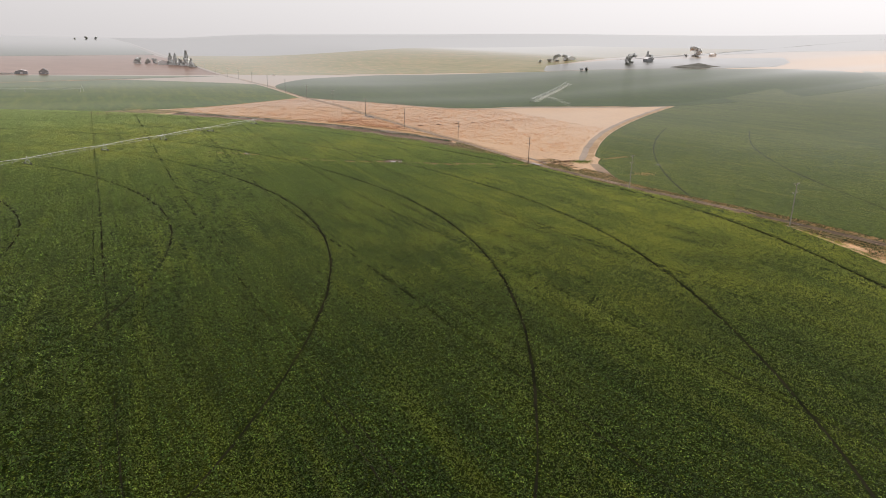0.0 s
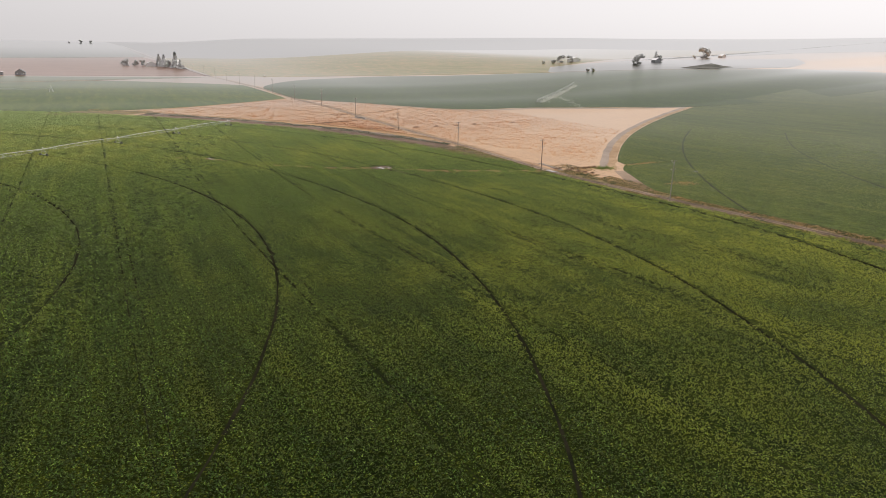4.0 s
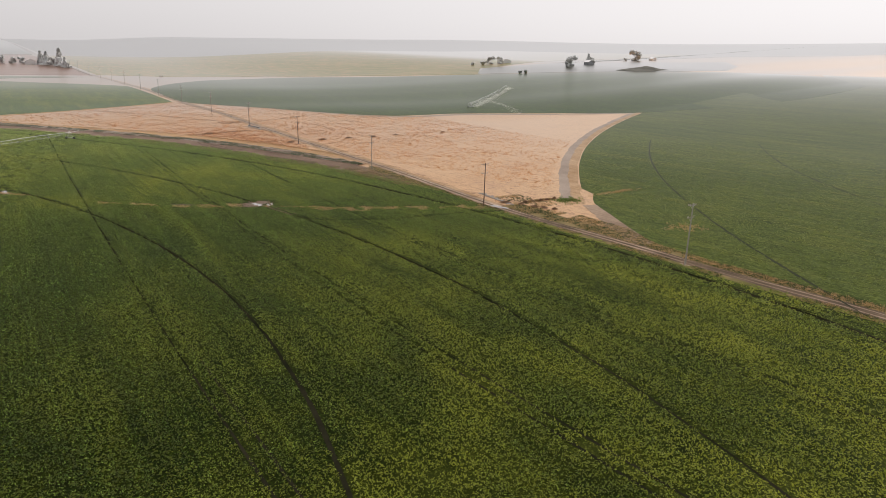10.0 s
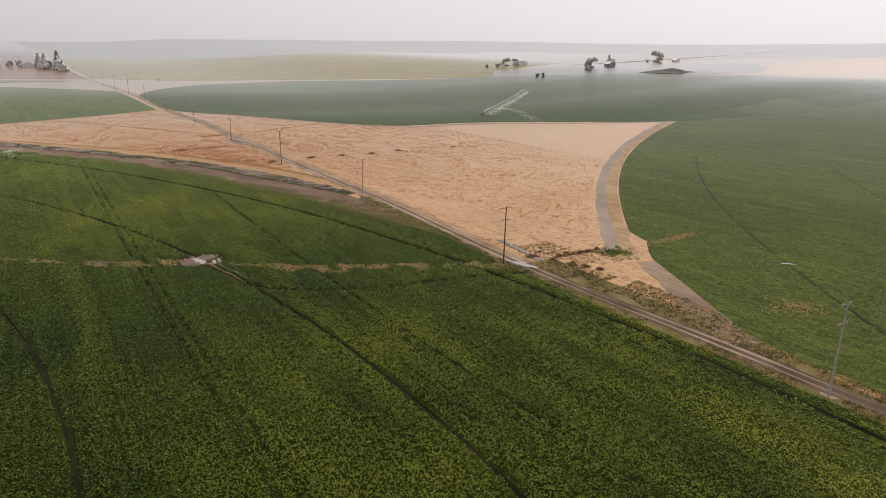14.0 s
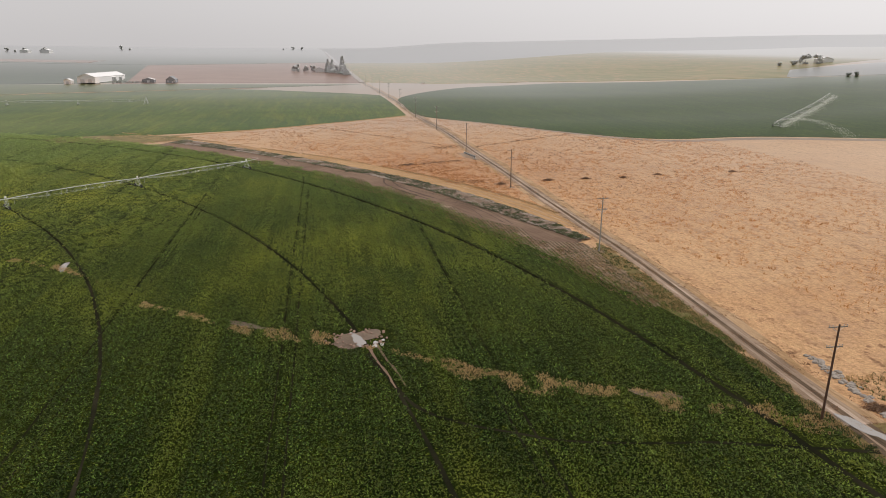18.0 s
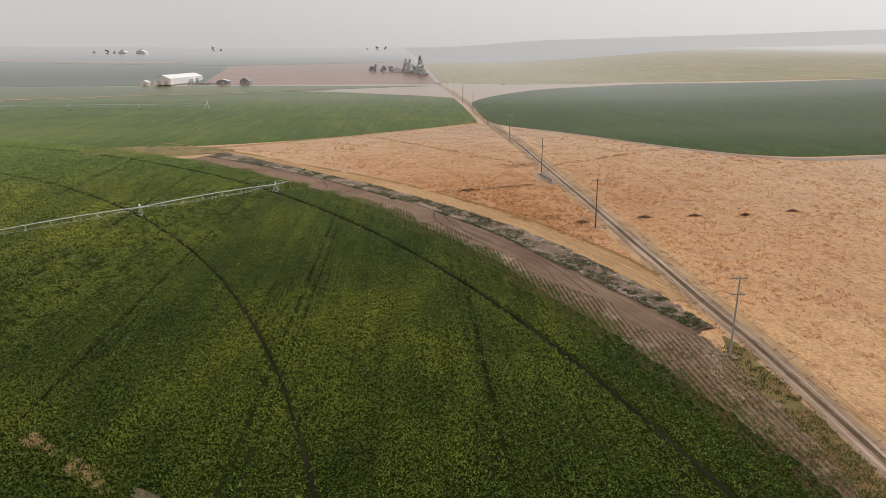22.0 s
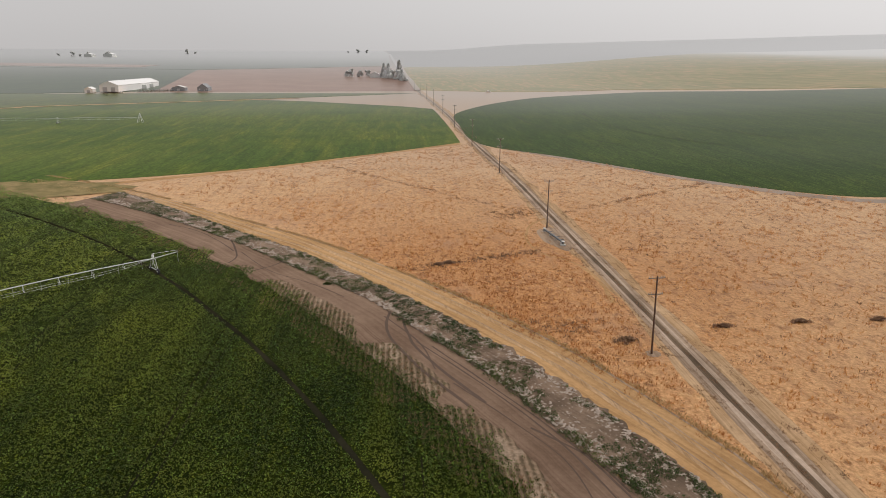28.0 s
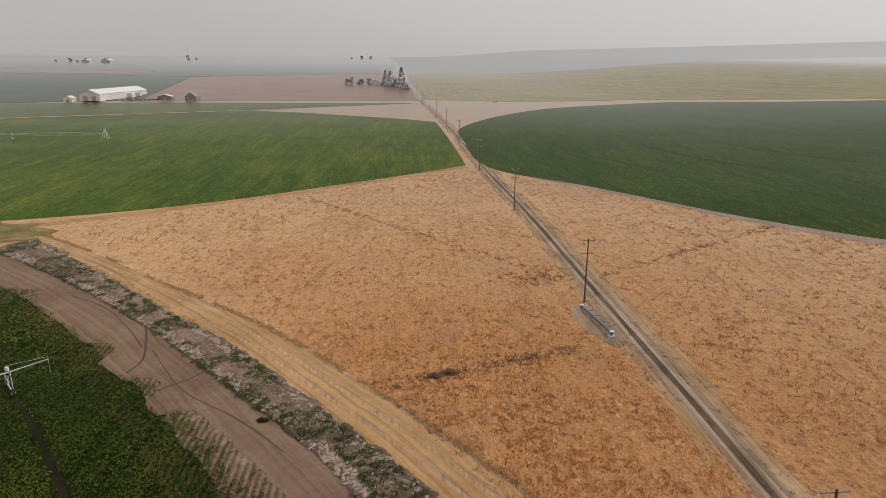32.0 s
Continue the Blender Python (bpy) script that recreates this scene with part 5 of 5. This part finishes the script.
tagged(raw_triangles("water_spray", leaves(wet, rng.uniform(0.5, 1.2, len(wet)), 1, 0.02, 0.02, 0.30, 0.22, (-0.6, 0.9), 51), M_DROP), "white water spray from the sprinkler", "water spray", kind="stuff")


# ---- puddles and clods in the swale ----
def puddle(name, centre, sx, sy, turn, lift, seed, label):
    r = np.random.default_rng(seed)
    a = np.linspace(0, 2 * np.pi, 40, endpoint=False)
    wob = 1 + 0.22 * np.sin(2 * a + r.uniform(0, 6)) + 0.16 * np.sin(3 * a + r.uniform(0, 6)) + 0.10 * np.sin(5 * a + r.uniform(0, 6))
    q = np.c_[np.cos(a) * sx * wob, np.sin(a) * sy * wob]
    c, s = math.cos(radians(turn)), math.sin(radians(turn))
    q = np.c_[q[:, 0] * c - q[:, 1] * s, q[:, 0] * s + q[:, 1] * c] + centre
    z = np.full(40, ground_z(*centre) + lift) if "water" in name else terrain(q[:, 0], q[:, 1]) + lift
    v = np.concatenate([np.c_[q, z], [(*centre, ground_z(*centre) + lift)]])
    ob = new(name, mesh_of(name, v, [(i, (i + 1) % 40, 40) for i in range(40)], M_WATER if "water" in name else M_PALE_MUD))
    return tagged(ob, label, "water" if "water" in name else "soil", kind="structure")


puddle("mud_flat", (130.5, 303.0), 3.9, 2.8, 20, 0.19, 3, "bare grey mud round the puddle")
puddle("water_1", (130.8, 302.4), 1.0, 2.6, 20, 0.23, 4, "muddy puddle where the wheel track crosses the swale")
for s in (-0.75, 0.75):
    tagged(band("mud_flat", arc(C1, 321.5 + s, 13.4, 10.6, 1.0), -0.2, 0.2, M_SAND, 0.185, 0.12, 1), "churned brown mud in the wheel track", "soil", kind="structure")
puddle("water_2", (68.3, 351.5), 0.9, 3.2, 10, 0.22, 5, "narrow muddy puddle in the wheel track")
puddle("mud_flat", (112, 312), 4.5, 0.8, -30, 0.19, 6, "bare grey mud in the swale")
puddle("mud_flat", (171, 276), 3.0, 1.2, -25, 0.19, 8, "bare grey mud in the swale")
puddle("water_3", (192.6, 262.5), 1.0, 4.2, 14, 0.12, 7, "bright puddle in the dirt road")
puddle("water_4", (242, 231), 0.6, 1.3, 50, 0.16, 9, "small puddle in a wheel track")


def stone_mesh(size, seed):
    bm = bmesh.new()
    bmesh.ops.create_icosphere(bm, subdivisions=2, radius=size)
    r = random.Random(seed)
    off = Vector((r.uniform(0, 50), r.uniform(0, 50), r.uniform(0, 50)))
    for vert in bm.verts:
        vert.co *= 1 + 0.5 * noise.noise(vert.co * (1.6 / size) + off)
        vert.co.z *= 0.65
    return bm


def stone(name, x, y, size, seed, material, label, category, lift=0.15):
    me = bpy.data.meshes.new(name)
    bm = stone_mesh(size, seed)
    bm.to_mesh(me)
    bm.free()
    me.materials.append(material)
    ob = new(name, me)
    ob.matrix_world = pose(x, y, ground_z(x, y) + lift + size * 0.1, 0, 0, seed * 47 % 360)
    return tagged(ob, label, category)


for i, (x, y, s) in enumerate(((133.6, 300.8, 0.42), (134.6, 299.9, 0.38), (133.4, 299.5, 0.40), (134.9, 301.6, 0.30))):
    stone("rock", x, y, s, i + 2, M_CONCRETE, "pale rock beside the puddle", "rock")
for i in range(70):
    a, r = rng.uniform(0, 6.28), rng.uniform(2.6, 5.2)
    x, y = 131 + math.cos(a) * r * 1.1, 303 + math.sin(a) * r * 0.75
    stone("clod", x, y, float(rng.uniform(0.12, 0.27)), 100 + i, M_RED_CLOD, "brown clod of heaped mud", "clod", 0.26)
for i in range(110):
    s = rng.random()
    x, y = 200.6 - 2.6 * s + rng.normal(0, 0.45), 283 - 19 * s + rng.normal(0, 0.8)
    stone("boulder", x, y, float(rng.uniform(0.15, 0.5)), 200 + i, M_BOULDER, "grey boulder in a heap beside the road", "boulder", 0.0)
k = 700
sx, sy = rng.uniform(199, 210, k), rng.uniform(256, 276, k)
ok = (sx > 200 + (270 - sy) * 0.3) & (lumps(sx, sy, 3, 31) > 0.45)
scatter_grass("verge_weeds", sx[ok], sy[ok], rng.uniform(0.4, 0.9, ok.sum()), 6, 58, M_WEED, "olive weeds round the boulder heap", 0.02, 0.3)
ok = (sx > 198.5) & (lumps(sx, sy, 3, 31) < 0.5)
scatter_grass("verge_grass", sx[ok], sy[ok], rng.uniform(0.5, 1.2, ok.sum()), 7, 59, M_DEAD, "tan grass round the boulder heap", 0.02, 0.3)

# grass that breaks up the road's middle and its edges
k = 9000
my = rng.uniform(262, 720, k)
side = rng.choice([0.0, 0.0, -2.0, 2.0, -3.2, 4.2], k)
mx = np.interp(my, ROAD[:, 1], ROAD[:, 0]) + side + rng.normal(0, 0.18, k) * (1 + np.abs(side) * 0.5)
ok = lumps(mx, my, 2.5, 33) > 0.42
scatter_grass("road_grass", mx[ok], my[ok], rng.uniform(0.3, 0.9, ok.sum()), 6, 60, M_SAGE, "low brown grass along the road's middle and edges", 0.05, 0.22)
k = 5000
ang = np.radians(rng.uniform(21, 60, k))
rr = np.where(rng.random(k) < 0.6, np.interp(np.degrees(ang), [20.6, 24, 28, 31, 36, 40, 45, 62], [401, 405, 406.5, 406.3, 404.2, 402.8, 399.5, 401]) + 0.4 + rng.normal(0, 0.35, k), rng.uniform(390.5, 395.0, k))
ex2, ey2 = C1[0] + rr * np.cos(ang), C1[1] + rr * np.sin(ang)
ok = lumps(ex2, ey2, 4, 35) > 0.35
scatter_grass("dead_grass", ex2[ok], ey2[ok], rng.uniform(0.4, 1.0, ok.sum()), 6, 61, M_DEAD, "tan grass among the rubble and along the track", 0.12, 0.3)


# ---- brush ----
def brush(x, y, sx, sy, h, seed, material=M_SAGE, label="low dark brush in dry grass", turn=0.0):
    r = np.random.default_rng(seed)
    k = 150
    a, q = r.uniform(0, 2 * np.pi, k), np.minimum(np.abs(r.normal(0, 0.55, k)), 1.4)
    c, s = math.cos(turn), math.sin(turn)
    u, w = np.cos(a) * q * sx, np.sin(a) * q * sy
    at = np.c_[u * c - w * s, u * s + w * c, h * np.exp(-q * q) * r.random(k)]
    ob = new("bush")
    part_me = raw_triangles("foliage", leaves(at, np.ones(k), 4, 0.3, 0.3, 0.5, 0.28, (-0.2, 1.2), seed), material)
    part_me.parent = ob
    bm = bmesh.new()
    for i in range(7):
        rod_bm((0, 0, -0.1), (r.uniform(-0.5, 0.5) * sx, r.uniform(-0.5, 0.5) * sy, h * 0.7), 0.03, 0.01, 4, bm)
    part("stems", bm, M_BARK, ob)
    ob.matrix_world = pose(x, y, ground_z(x, y))
    return tagged(ob, label, "bush")


for i, (x, y) in enumerate(((207, 427.5), (222, 428.5), (237, 428.5), (253, 432), (286, 434))):
    brush(x, y, 1.7 - 0.15 * (i % 3), 0.5, 0.45, 60 + i, M_SAGE, "low dark brown brush on a bank in dry grass")
brush(187.8, 423.2, 1.9, 1.2, 0.45, 70, label="round dry brush beside a pole")
for i in range(7):
    x, y = 198.4 + 0.9 * i + rng.normal(0, 0.7), 268 - 2.7 * i + rng.normal(0, 0.8)
    brush(x, y, float(rng.uniform(0.4, 0.9)), float(rng.uniform(0.5, 1.1)), float(rng.uniform(0.2, 0.4)), 80 + i, M_SAGE, "dry brown brush in the roadside ditch")
for i in range(9):
    brush(204 + 1.3 * i + rng.normal(0, 0.4), 263.5 + rng.normal(0, 0.5), float(rng.uniform(0.4, 0.8)), 0.35, 0.35, 110 + i, M_DEAD if i % 2 else M_SAGE, "low brown brush along the ditch")
for x0, y0, sx, sy, k, mat, label in ((217, 259, 2.6, 2.2, 260, M_LEAF, "rank green grass at the end of the drive"), (241, 260, 4.5, 0.7, 160, M_DEAD, "strip of dead tan grass in the crop"), (216, 214, 3.0, 2.0, 90, M_DEAD, "thin dead grass in the crop")):
    scatter_grass("grass_patch", x0 + rng.normal(0, sx, k), y0 + rng.normal(0, sy, k), rng.uniform(0.6, 1.2, k), 6, int(x0), mat, label, 0.05 if x0 == 217 else 0.1, 0.4)
brush(161, 465.8, 1.2, 0.6, 0.4, 99)
brush(158.5, 464.8, 0.9, 0.5, 0.3, 98)
brush(134.5, 453.4, 0.7, 0.4, 0.3, 101, M_WEED, "single green weed on the bare silt")

# ---- pipe on its gravel pad ----
pad = arc((190.5, 484.5), 1.0, 0, 360, 0.15)[:-1]
pad = (pad - (190.5, 484.5)) * (4.0, 10.0) * (1 + 0.10 * np.sin(np.arange(len(pad)) * 0.45) + 0.05 * np.sin(np.arange(len(pad)) * 0.9))[:, None] + (190.5, 484.5)
tagged(ring_sheet("gravel_pad", pad, (190.5, 484.5), M_ROAD, 0.07, 1.0), "oval gravel pad beside the road", "ground", kind="structure")
loop = curve_points([(194, 506), (186.5, 497), (182.5, 484), (184, 472), (190, 464), (192, 452), (191, 440)], 2.0)
tagged(band("loop_track", loop, -0.4, 0.4, M_TRACK, 0.05, 0.15, 2), "pale wheel path looping round the pad", "road", kind="structure")
pipe_run = new("water_pipe")
z0 = ground_z(189.5, 484)
part("main_pipe", rod_bm((188.9, 491, z0 + 0.75), (190.6, 477.6, z0 + 0.75), 0.26, 0.26, 14), M_PIPE, pipe_run, "dark steel main pipe")
for s in (0.06, 0.35, 0.65, 0.94):
    part("saddle", box_bm(0.7, 0.35, 0.5, (188.9 + 1.7 * s, 491 - 13.4 * s, z0 + 0.22), 0.03), M_CONCRETE, pipe_run, "concrete saddle")
for s in (0.0, 1.0):
    x, y = 188.9 + 1.7 * s, 491 - 13.4 * s
    part("riser", rod_bm((x, y, z0 - 0.3), (x, y, z0 + 0.95), 0.24, 0.24, 12), M_PIPE, pipe_run)
    part("flange", rod_bm((x, y, z0 + 0.95), (x, y, z0 + 1.05), 0.44, 0.44, 12), M_GALV, pipe_run)
    part("footing", box_bm(1.3, 1.0, 0.3, (x, y, z0 + 0.1), 0.04), M_CONCRETE, pipe_run, "pale concrete footing")
for i in range(4):
    s = 0.2 + 0.2 * i
    part("outlet", rod_bm((188.9 + 1.7 * s, 491 - 13.4 * s, z0 + 0.8), (190.1 + 1.7 * s, 490.9 - 13.4 * s, z0 + 0.8), 0.08, 0.08, 8), M_PIPE, pipe_run)
tagged(pipe_run, "dark steel irrigation pipe with valves on concrete footings", "water pipe")


# ---- farm buildings ----
def gabled(name, sx, sy, wall_h, ridge_h, wall_mat, roof_mat, label, category, doors=(), windows=()):
    ob = new(name)
    part("wall", box_bm(sx, sy, wall_h, (0, 0, wall_h / 2)), wall_mat, ob)
    for s in (-1, 1):
        bm = bmesh.new()
        y0, y1 = s * (sy / 2 - 0.2), s * sy / 2
        vs = [bm.verts.new(v) for y in (y0, y1) for v in ((-sx / 2, y, wall_h), (sx / 2, y, wall_h), (0, y, ridge_h - 0.02))]
        for f in ((0, 1, 2), (5, 4, 3), (0, 3, 4, 1), (1, 4, 5, 2), (2, 5, 3, 0)):
            bm.faces.new([vs[i] for i in f])
        bmesh.ops.recalc_face_normals(bm, faces=bm.faces[:])
        part("gable", bm, wall_mat, ob)
    slope = math.hypot(sx / 2 + 0.5, ridge_h - wall_h)
    tilt = math.degrees(math.atan2(ridge_h - wall_h, sx / 2))
    for s in (-1, 1):
        part("roof", box_bm(slope, sy + 1.0, 0.18, (s * (sx / 4 + 0.1), 0, (wall_h + ridge_h) / 2 + 0.08), 0, (0, s * tilt, 0)), roof_mat, ob)
    for x, y, w, h2, ax in doors:
        part("door", box_bm(w if ax == "x" else 0.12, 0.12 if ax == "x" else w, h2, (x, y, h2 / 2)), M_DARK, ob, "dark doorway")
    for x, y, z, w, h2, ax in windows:
        f = part("window", box_bm(w if ax == "x" else 0.1, 0.1 if ax == "x" else w, h2, (x, y, z)), M_DARK, ob)
        part("sill", box_bm((w + 0.2) if ax == "x" else 0.2, 0.2 if ax == "x" else (w + 0.2), 0.1, (x, y, z - h2 / 2 - 0.05)), M_WHITE, f)
    return tagged(ob, label, category)


def stand(ob, x, y, turn=0.0, sink=0.4):
    ob.matrix_world = pose(x, y, ground_z(x, y) - sink, 0, 0, turn)
    return ob


shed = gabled("storage_shed", 19, 122, 6.5, 10.5, M_WHITE, M_ROOF, "long white metal storage shed with a gabled roof", "shed",
              [(-4, -61.05, 4.5, 4.6, "x"), (4, -61.05, 4, 4.4, "x")] + [(9.55, 16 + 14 * i, 1.6, 2.6, "y") for i in range(3)])
for y, w in ((10, 10), (30, 5)):
    part("lean_to", box_bm(5, w, 4.5, (11.8, y, 2.6), 0.05), M_WHITE, shed)
for i in range(7):
    part("roof_vent", rod_bm((0, -51 + 17 * i, 10.4), (0, -51 + 17 * i, 11.3), 0.5, 0.5, 8), M_GALV, shed)
stand(shed, -142, 1096, 0.0, 0.2)
stand(gabled("small_shed", 8, 9, 4, 6, M_WHITE, M_ROOF, "small white shed beside the long one", "shed", [(0, -4.55, 3, 3, "x")]), -161, 1036)
stand(gabled("grey_house", 11, 16, 4.0, 8.0, M_GREY, M_GREY, "grey gabled farmhouse by a barn", "house", [(2, -8.05, 1.2, 2.3, "x")], [(-3, -8.05, 2.4, 1.4, 1.4, "x"), (4.2, -8.05, 2.4, 1.4, 1.4, "x"), (5.55, 0, 2.4, 1.6, 1.4, "y")]), -56, 1072)
stand(gabled("grey_barn", 14, 9, 4.0, 6.0, M_GREY, M_ROOF, "low grey barn beside the farmhouse", "barn", [(0, -4.55, 3, 3, "x")]), -82, 1070)
stand(gabled("white_house", 15, 11, 5.5, 9.0, M_WHITE, M_ROOF, "white farmhouse among tall trees", "house", [(2, -5.55, 1.2, 2.3, "x")], [(-4, -5.55, 2.6, 1.4, 1.4, "x"), (5.5, -5.55, 2.6, 1.4, 1.4, "x")]), 122, 1362)
stand(gabled("grain_store", 24, 30, 7, 11, M_WHITE, M_ROOF, "white farm store in the distant haze", "shed"), -640, 2290)
stand(gabled("grain_store", 20, 26, 6, 9, M_WHITE, M_ROOF, "white farm store in the distant haze", "shed"), -690, 2280)
stand(gabled("white_barn", 22, 12, 5, 8, M_WHITE, M_ROOF, "white barn among distant trees", "barn"), 835, 1060)
stand(gabled("farm_house", 14, 10, 4.5, 8, M_GREY, M_ROOF, "grey house in a distant farmyard", "house"), 905, 920)
stand(gabled("farm_house", 12, 9, 4, 6.5, M_WHITE, M_ROOF, "white house in a distant farmyard", "house"), 1165, 1000)


# ---- trees ----
def tree(kind, height, spread, seed, label, leaf=M_TREE):
    r = np.random.default_rng(seed)
    ob = new("tree")
    bm = rod_bm((0, 0, -0.5), (0, 0, height * (0.9 if kind == "spruce" else 0.55)), height * 0.022, height * 0.006, 7)
    for i in range(7):
        a, z = r.uniform(0, 6.28), height * r.uniform(0.25, 0.6)
        rod_bm((0, 0, z), (math.cos(a) * spread * 0.6, math.sin(a) * spread * 0.6, z + height * 0.15), height * 0.008, height * 0.003, 5, bm)
    part("trunk", bm, M_BARK, ob, "rough brown trunk with limbs")
    k = 520
    a = r.uniform(0, 2 * np.pi, k)
    if kind == "spruce":
        z = r.random(k) ** 1.25
        rad2 = spread * (1 - z) ** 0.9 * (0.8 + 0.2 * np.sin(z * 30)) * np.sqrt(r.uniform(0.3, 1.2, k)) + 0.15
        at = np.c_[np.cos(a) * rad2, np.sin(a) * rad2, height * (0.03 + 0.97 * z)]
        out = np.c_[np.cos(a), np.sin(a), np.full(k, 0.5)]
    else:
        c = r.normal(0, 1, (9, 3)) * (spread * 0.48, spread * 0.48, height * 0.20) + (0, 0, height * 0.42)
        pick = r.integers(0, 9, k)
        out = r.normal(0, 1, (k, 3))
        out /= np.linalg.norm(out, axis=1)[:, None]
        at = c[pick] + out * spread * 0.40 * r.uniform(0.75, 1.15, k)[:, None]
        at[:, 2] = np.clip(at[:, 2], 0.3, height)
    out = out / np.linalg.norm(out, axis=1)[:, None] + r.normal(0, 0.35, (k, 3))
    out /= np.linalg.norm(out, axis=1)[:, None]
    u = np.cross(out, r.normal(0, 1, (k, 3)))
    u /= np.linalg.norm(u, axis=1)[:, None]
    w = np.cross(out, u)
    size = height / 15 * r.uniform(0.9, 1.7, k)[:, None]
    crown = raw_triangles("crown", np.stack([at + u * size, at - u * size * 0.5 + w * size * 0.8, at - u * size * 0.5 - w * size * 0.8], 1), leaf)
    crown.parent = ob
    return tagged(ob, label, "tree")


kinds = [tree("spruce", 24, 8.0, 1, "tall dark spruce in a farmyard"), tree("round", 15, 6.0, 2, "broad dark green farm tree"), tree("spruce", 19, 6.5, 3, "dark pointed spruce beside a house"), tree("round", 11, 4.5, 4, "rounded green tree in a farmyard"),
         tree("round", 15, 6.0, 5, "broad distant tree with haze painted into its leaves", M_TREE_HAZE), tree("spruce", 19, 6.5, 6, "pointed distant tree with haze painted into its leaves", M_TREE_HAZE), tree("round", 11, 4.5, 7, "rounded distant tree with haze painted into its leaves", M_TREE_HAZE)]
spots = [(2, 143, 1345, 1.1), (0, 159, 1318, 1.1), (2, 136, 1362, 1.1), (1, 150, 1330, 1.0), (2, 163, 1285, 0.8), (3, 100, 1382, 1.1), (1, 84, 1392, 0.9), (3, 78, 1388, 1.0), (3, 165, 1272, 0.8), (1, 111, 1385, 0.8),
         (1, 800, 1052, 1.0), (3, 780, 1050, 1.0), (1, 815, 1046, 0.9), (3, 762, 1056, 0.8), (1, 843, 905, 1.1), (1, 855, 910, 1.2), (2, 915, 932, 0.9), (1, 921, 930, 0.9), (1, 1135, 1022, 1.5), (1, 1148, 1026, 1.3), (3, 1110, 1020, 0.8), (3, 703, 846, 0.7), (3, 695, 850, 0.6),
         (1, -700, 2300, 0.9), (3, -730, 2310, 1.0), (1, -760, 2330, 0.9), (3, -800, 2340, 0.9), (1, -660, 2330, 1.0), (1, -595, 2865, 1.2), (3, -570, 2870, 1.1), (1, 0, 3300, 1.1), (1, 40, 3320, 1.0), (3, -40, 3310, 1.1)]
for i, (kd, x, y, s) in enumerate(spots):
    m = pose(x, y, ground_z(x, y), 0, 0, 67 * i % 360)
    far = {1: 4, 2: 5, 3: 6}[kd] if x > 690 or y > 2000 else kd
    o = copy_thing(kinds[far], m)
    o.scale = (s, s, s)
for o in kinds:
    for ch in list(o.children):
        bpy.data.objects.remove(ch)
    bpy.data.objects.remove(o)
for i in range(9):
    brush(-118 + 3.6 * i, 1052 + 1.6 * i, 2.4, 2.0, 2.2, 120 + i, M_TREE, "clipped dark hedge before the shed")


# ---- parked vehicles ----
def pickup(x, y, turn):
    ob = new("pickup_truck")
    bm = box_bm(1.9, 5.4, 0.75, (0, 0, 0.85), 0.12)
    part("body", bm, M_PAINT, ob)
    part("cab", box_bm(1.75, 1.9, 0.75, (0, 0.3, 1.55), 0.18), M_PAINT, ob)
    part("windscreen", box_bm(1.55, 0.06, 0.5, (0, 1.22, 1.58)), M_DARK, ob)
    part("cargo_bed", box_bm(1.6, 1.9, 0.05, (0, -1.65, 1.24)), M_DARK, ob)
    for sx in (-0.92, 0.92):
        for sy in (-1.7, 1.7):
            wheel = part("wheel", rod_bm((sx - 0.12, sy, 0.4), (sx + 0.12, sy, 0.4), 0.4, 0.4, 12), M_RUBBER, ob)
            part("rim", rod_bm((sx - 0.13, sy, 0.4), (sx + 0.13, sy, 0.4), 0.2, 0.2, 8), M_GALV, wheel)
    ob.matrix_world = pose(x, y, ground_z(x, y), 0, 0, turn)
    return tagged(ob, "white pickup truck parked on farmland", "truck")


pickup(254, 1055, 80)
pickup(80, 1378, 30)
pickup(86, 1374, 60)
pickup(-128, 1030, 80)

bm = stone_mesh(1.0, 400)
me = bpy.data.meshes.new("mound")
bmesh.ops.scale(bm, vec=(38, 18, 8), verts=bm.verts[:])
bm.to_mesh(me)
bm.free()
me.materials.append(M_MOUND)
mound = tagged(new("mound", me), "low brush-covered earth mound by the farmyard", "mound")
mound.matrix_world = pose(857, 760, ground_z(857, 760) - 1.0, 0, 0, -30)
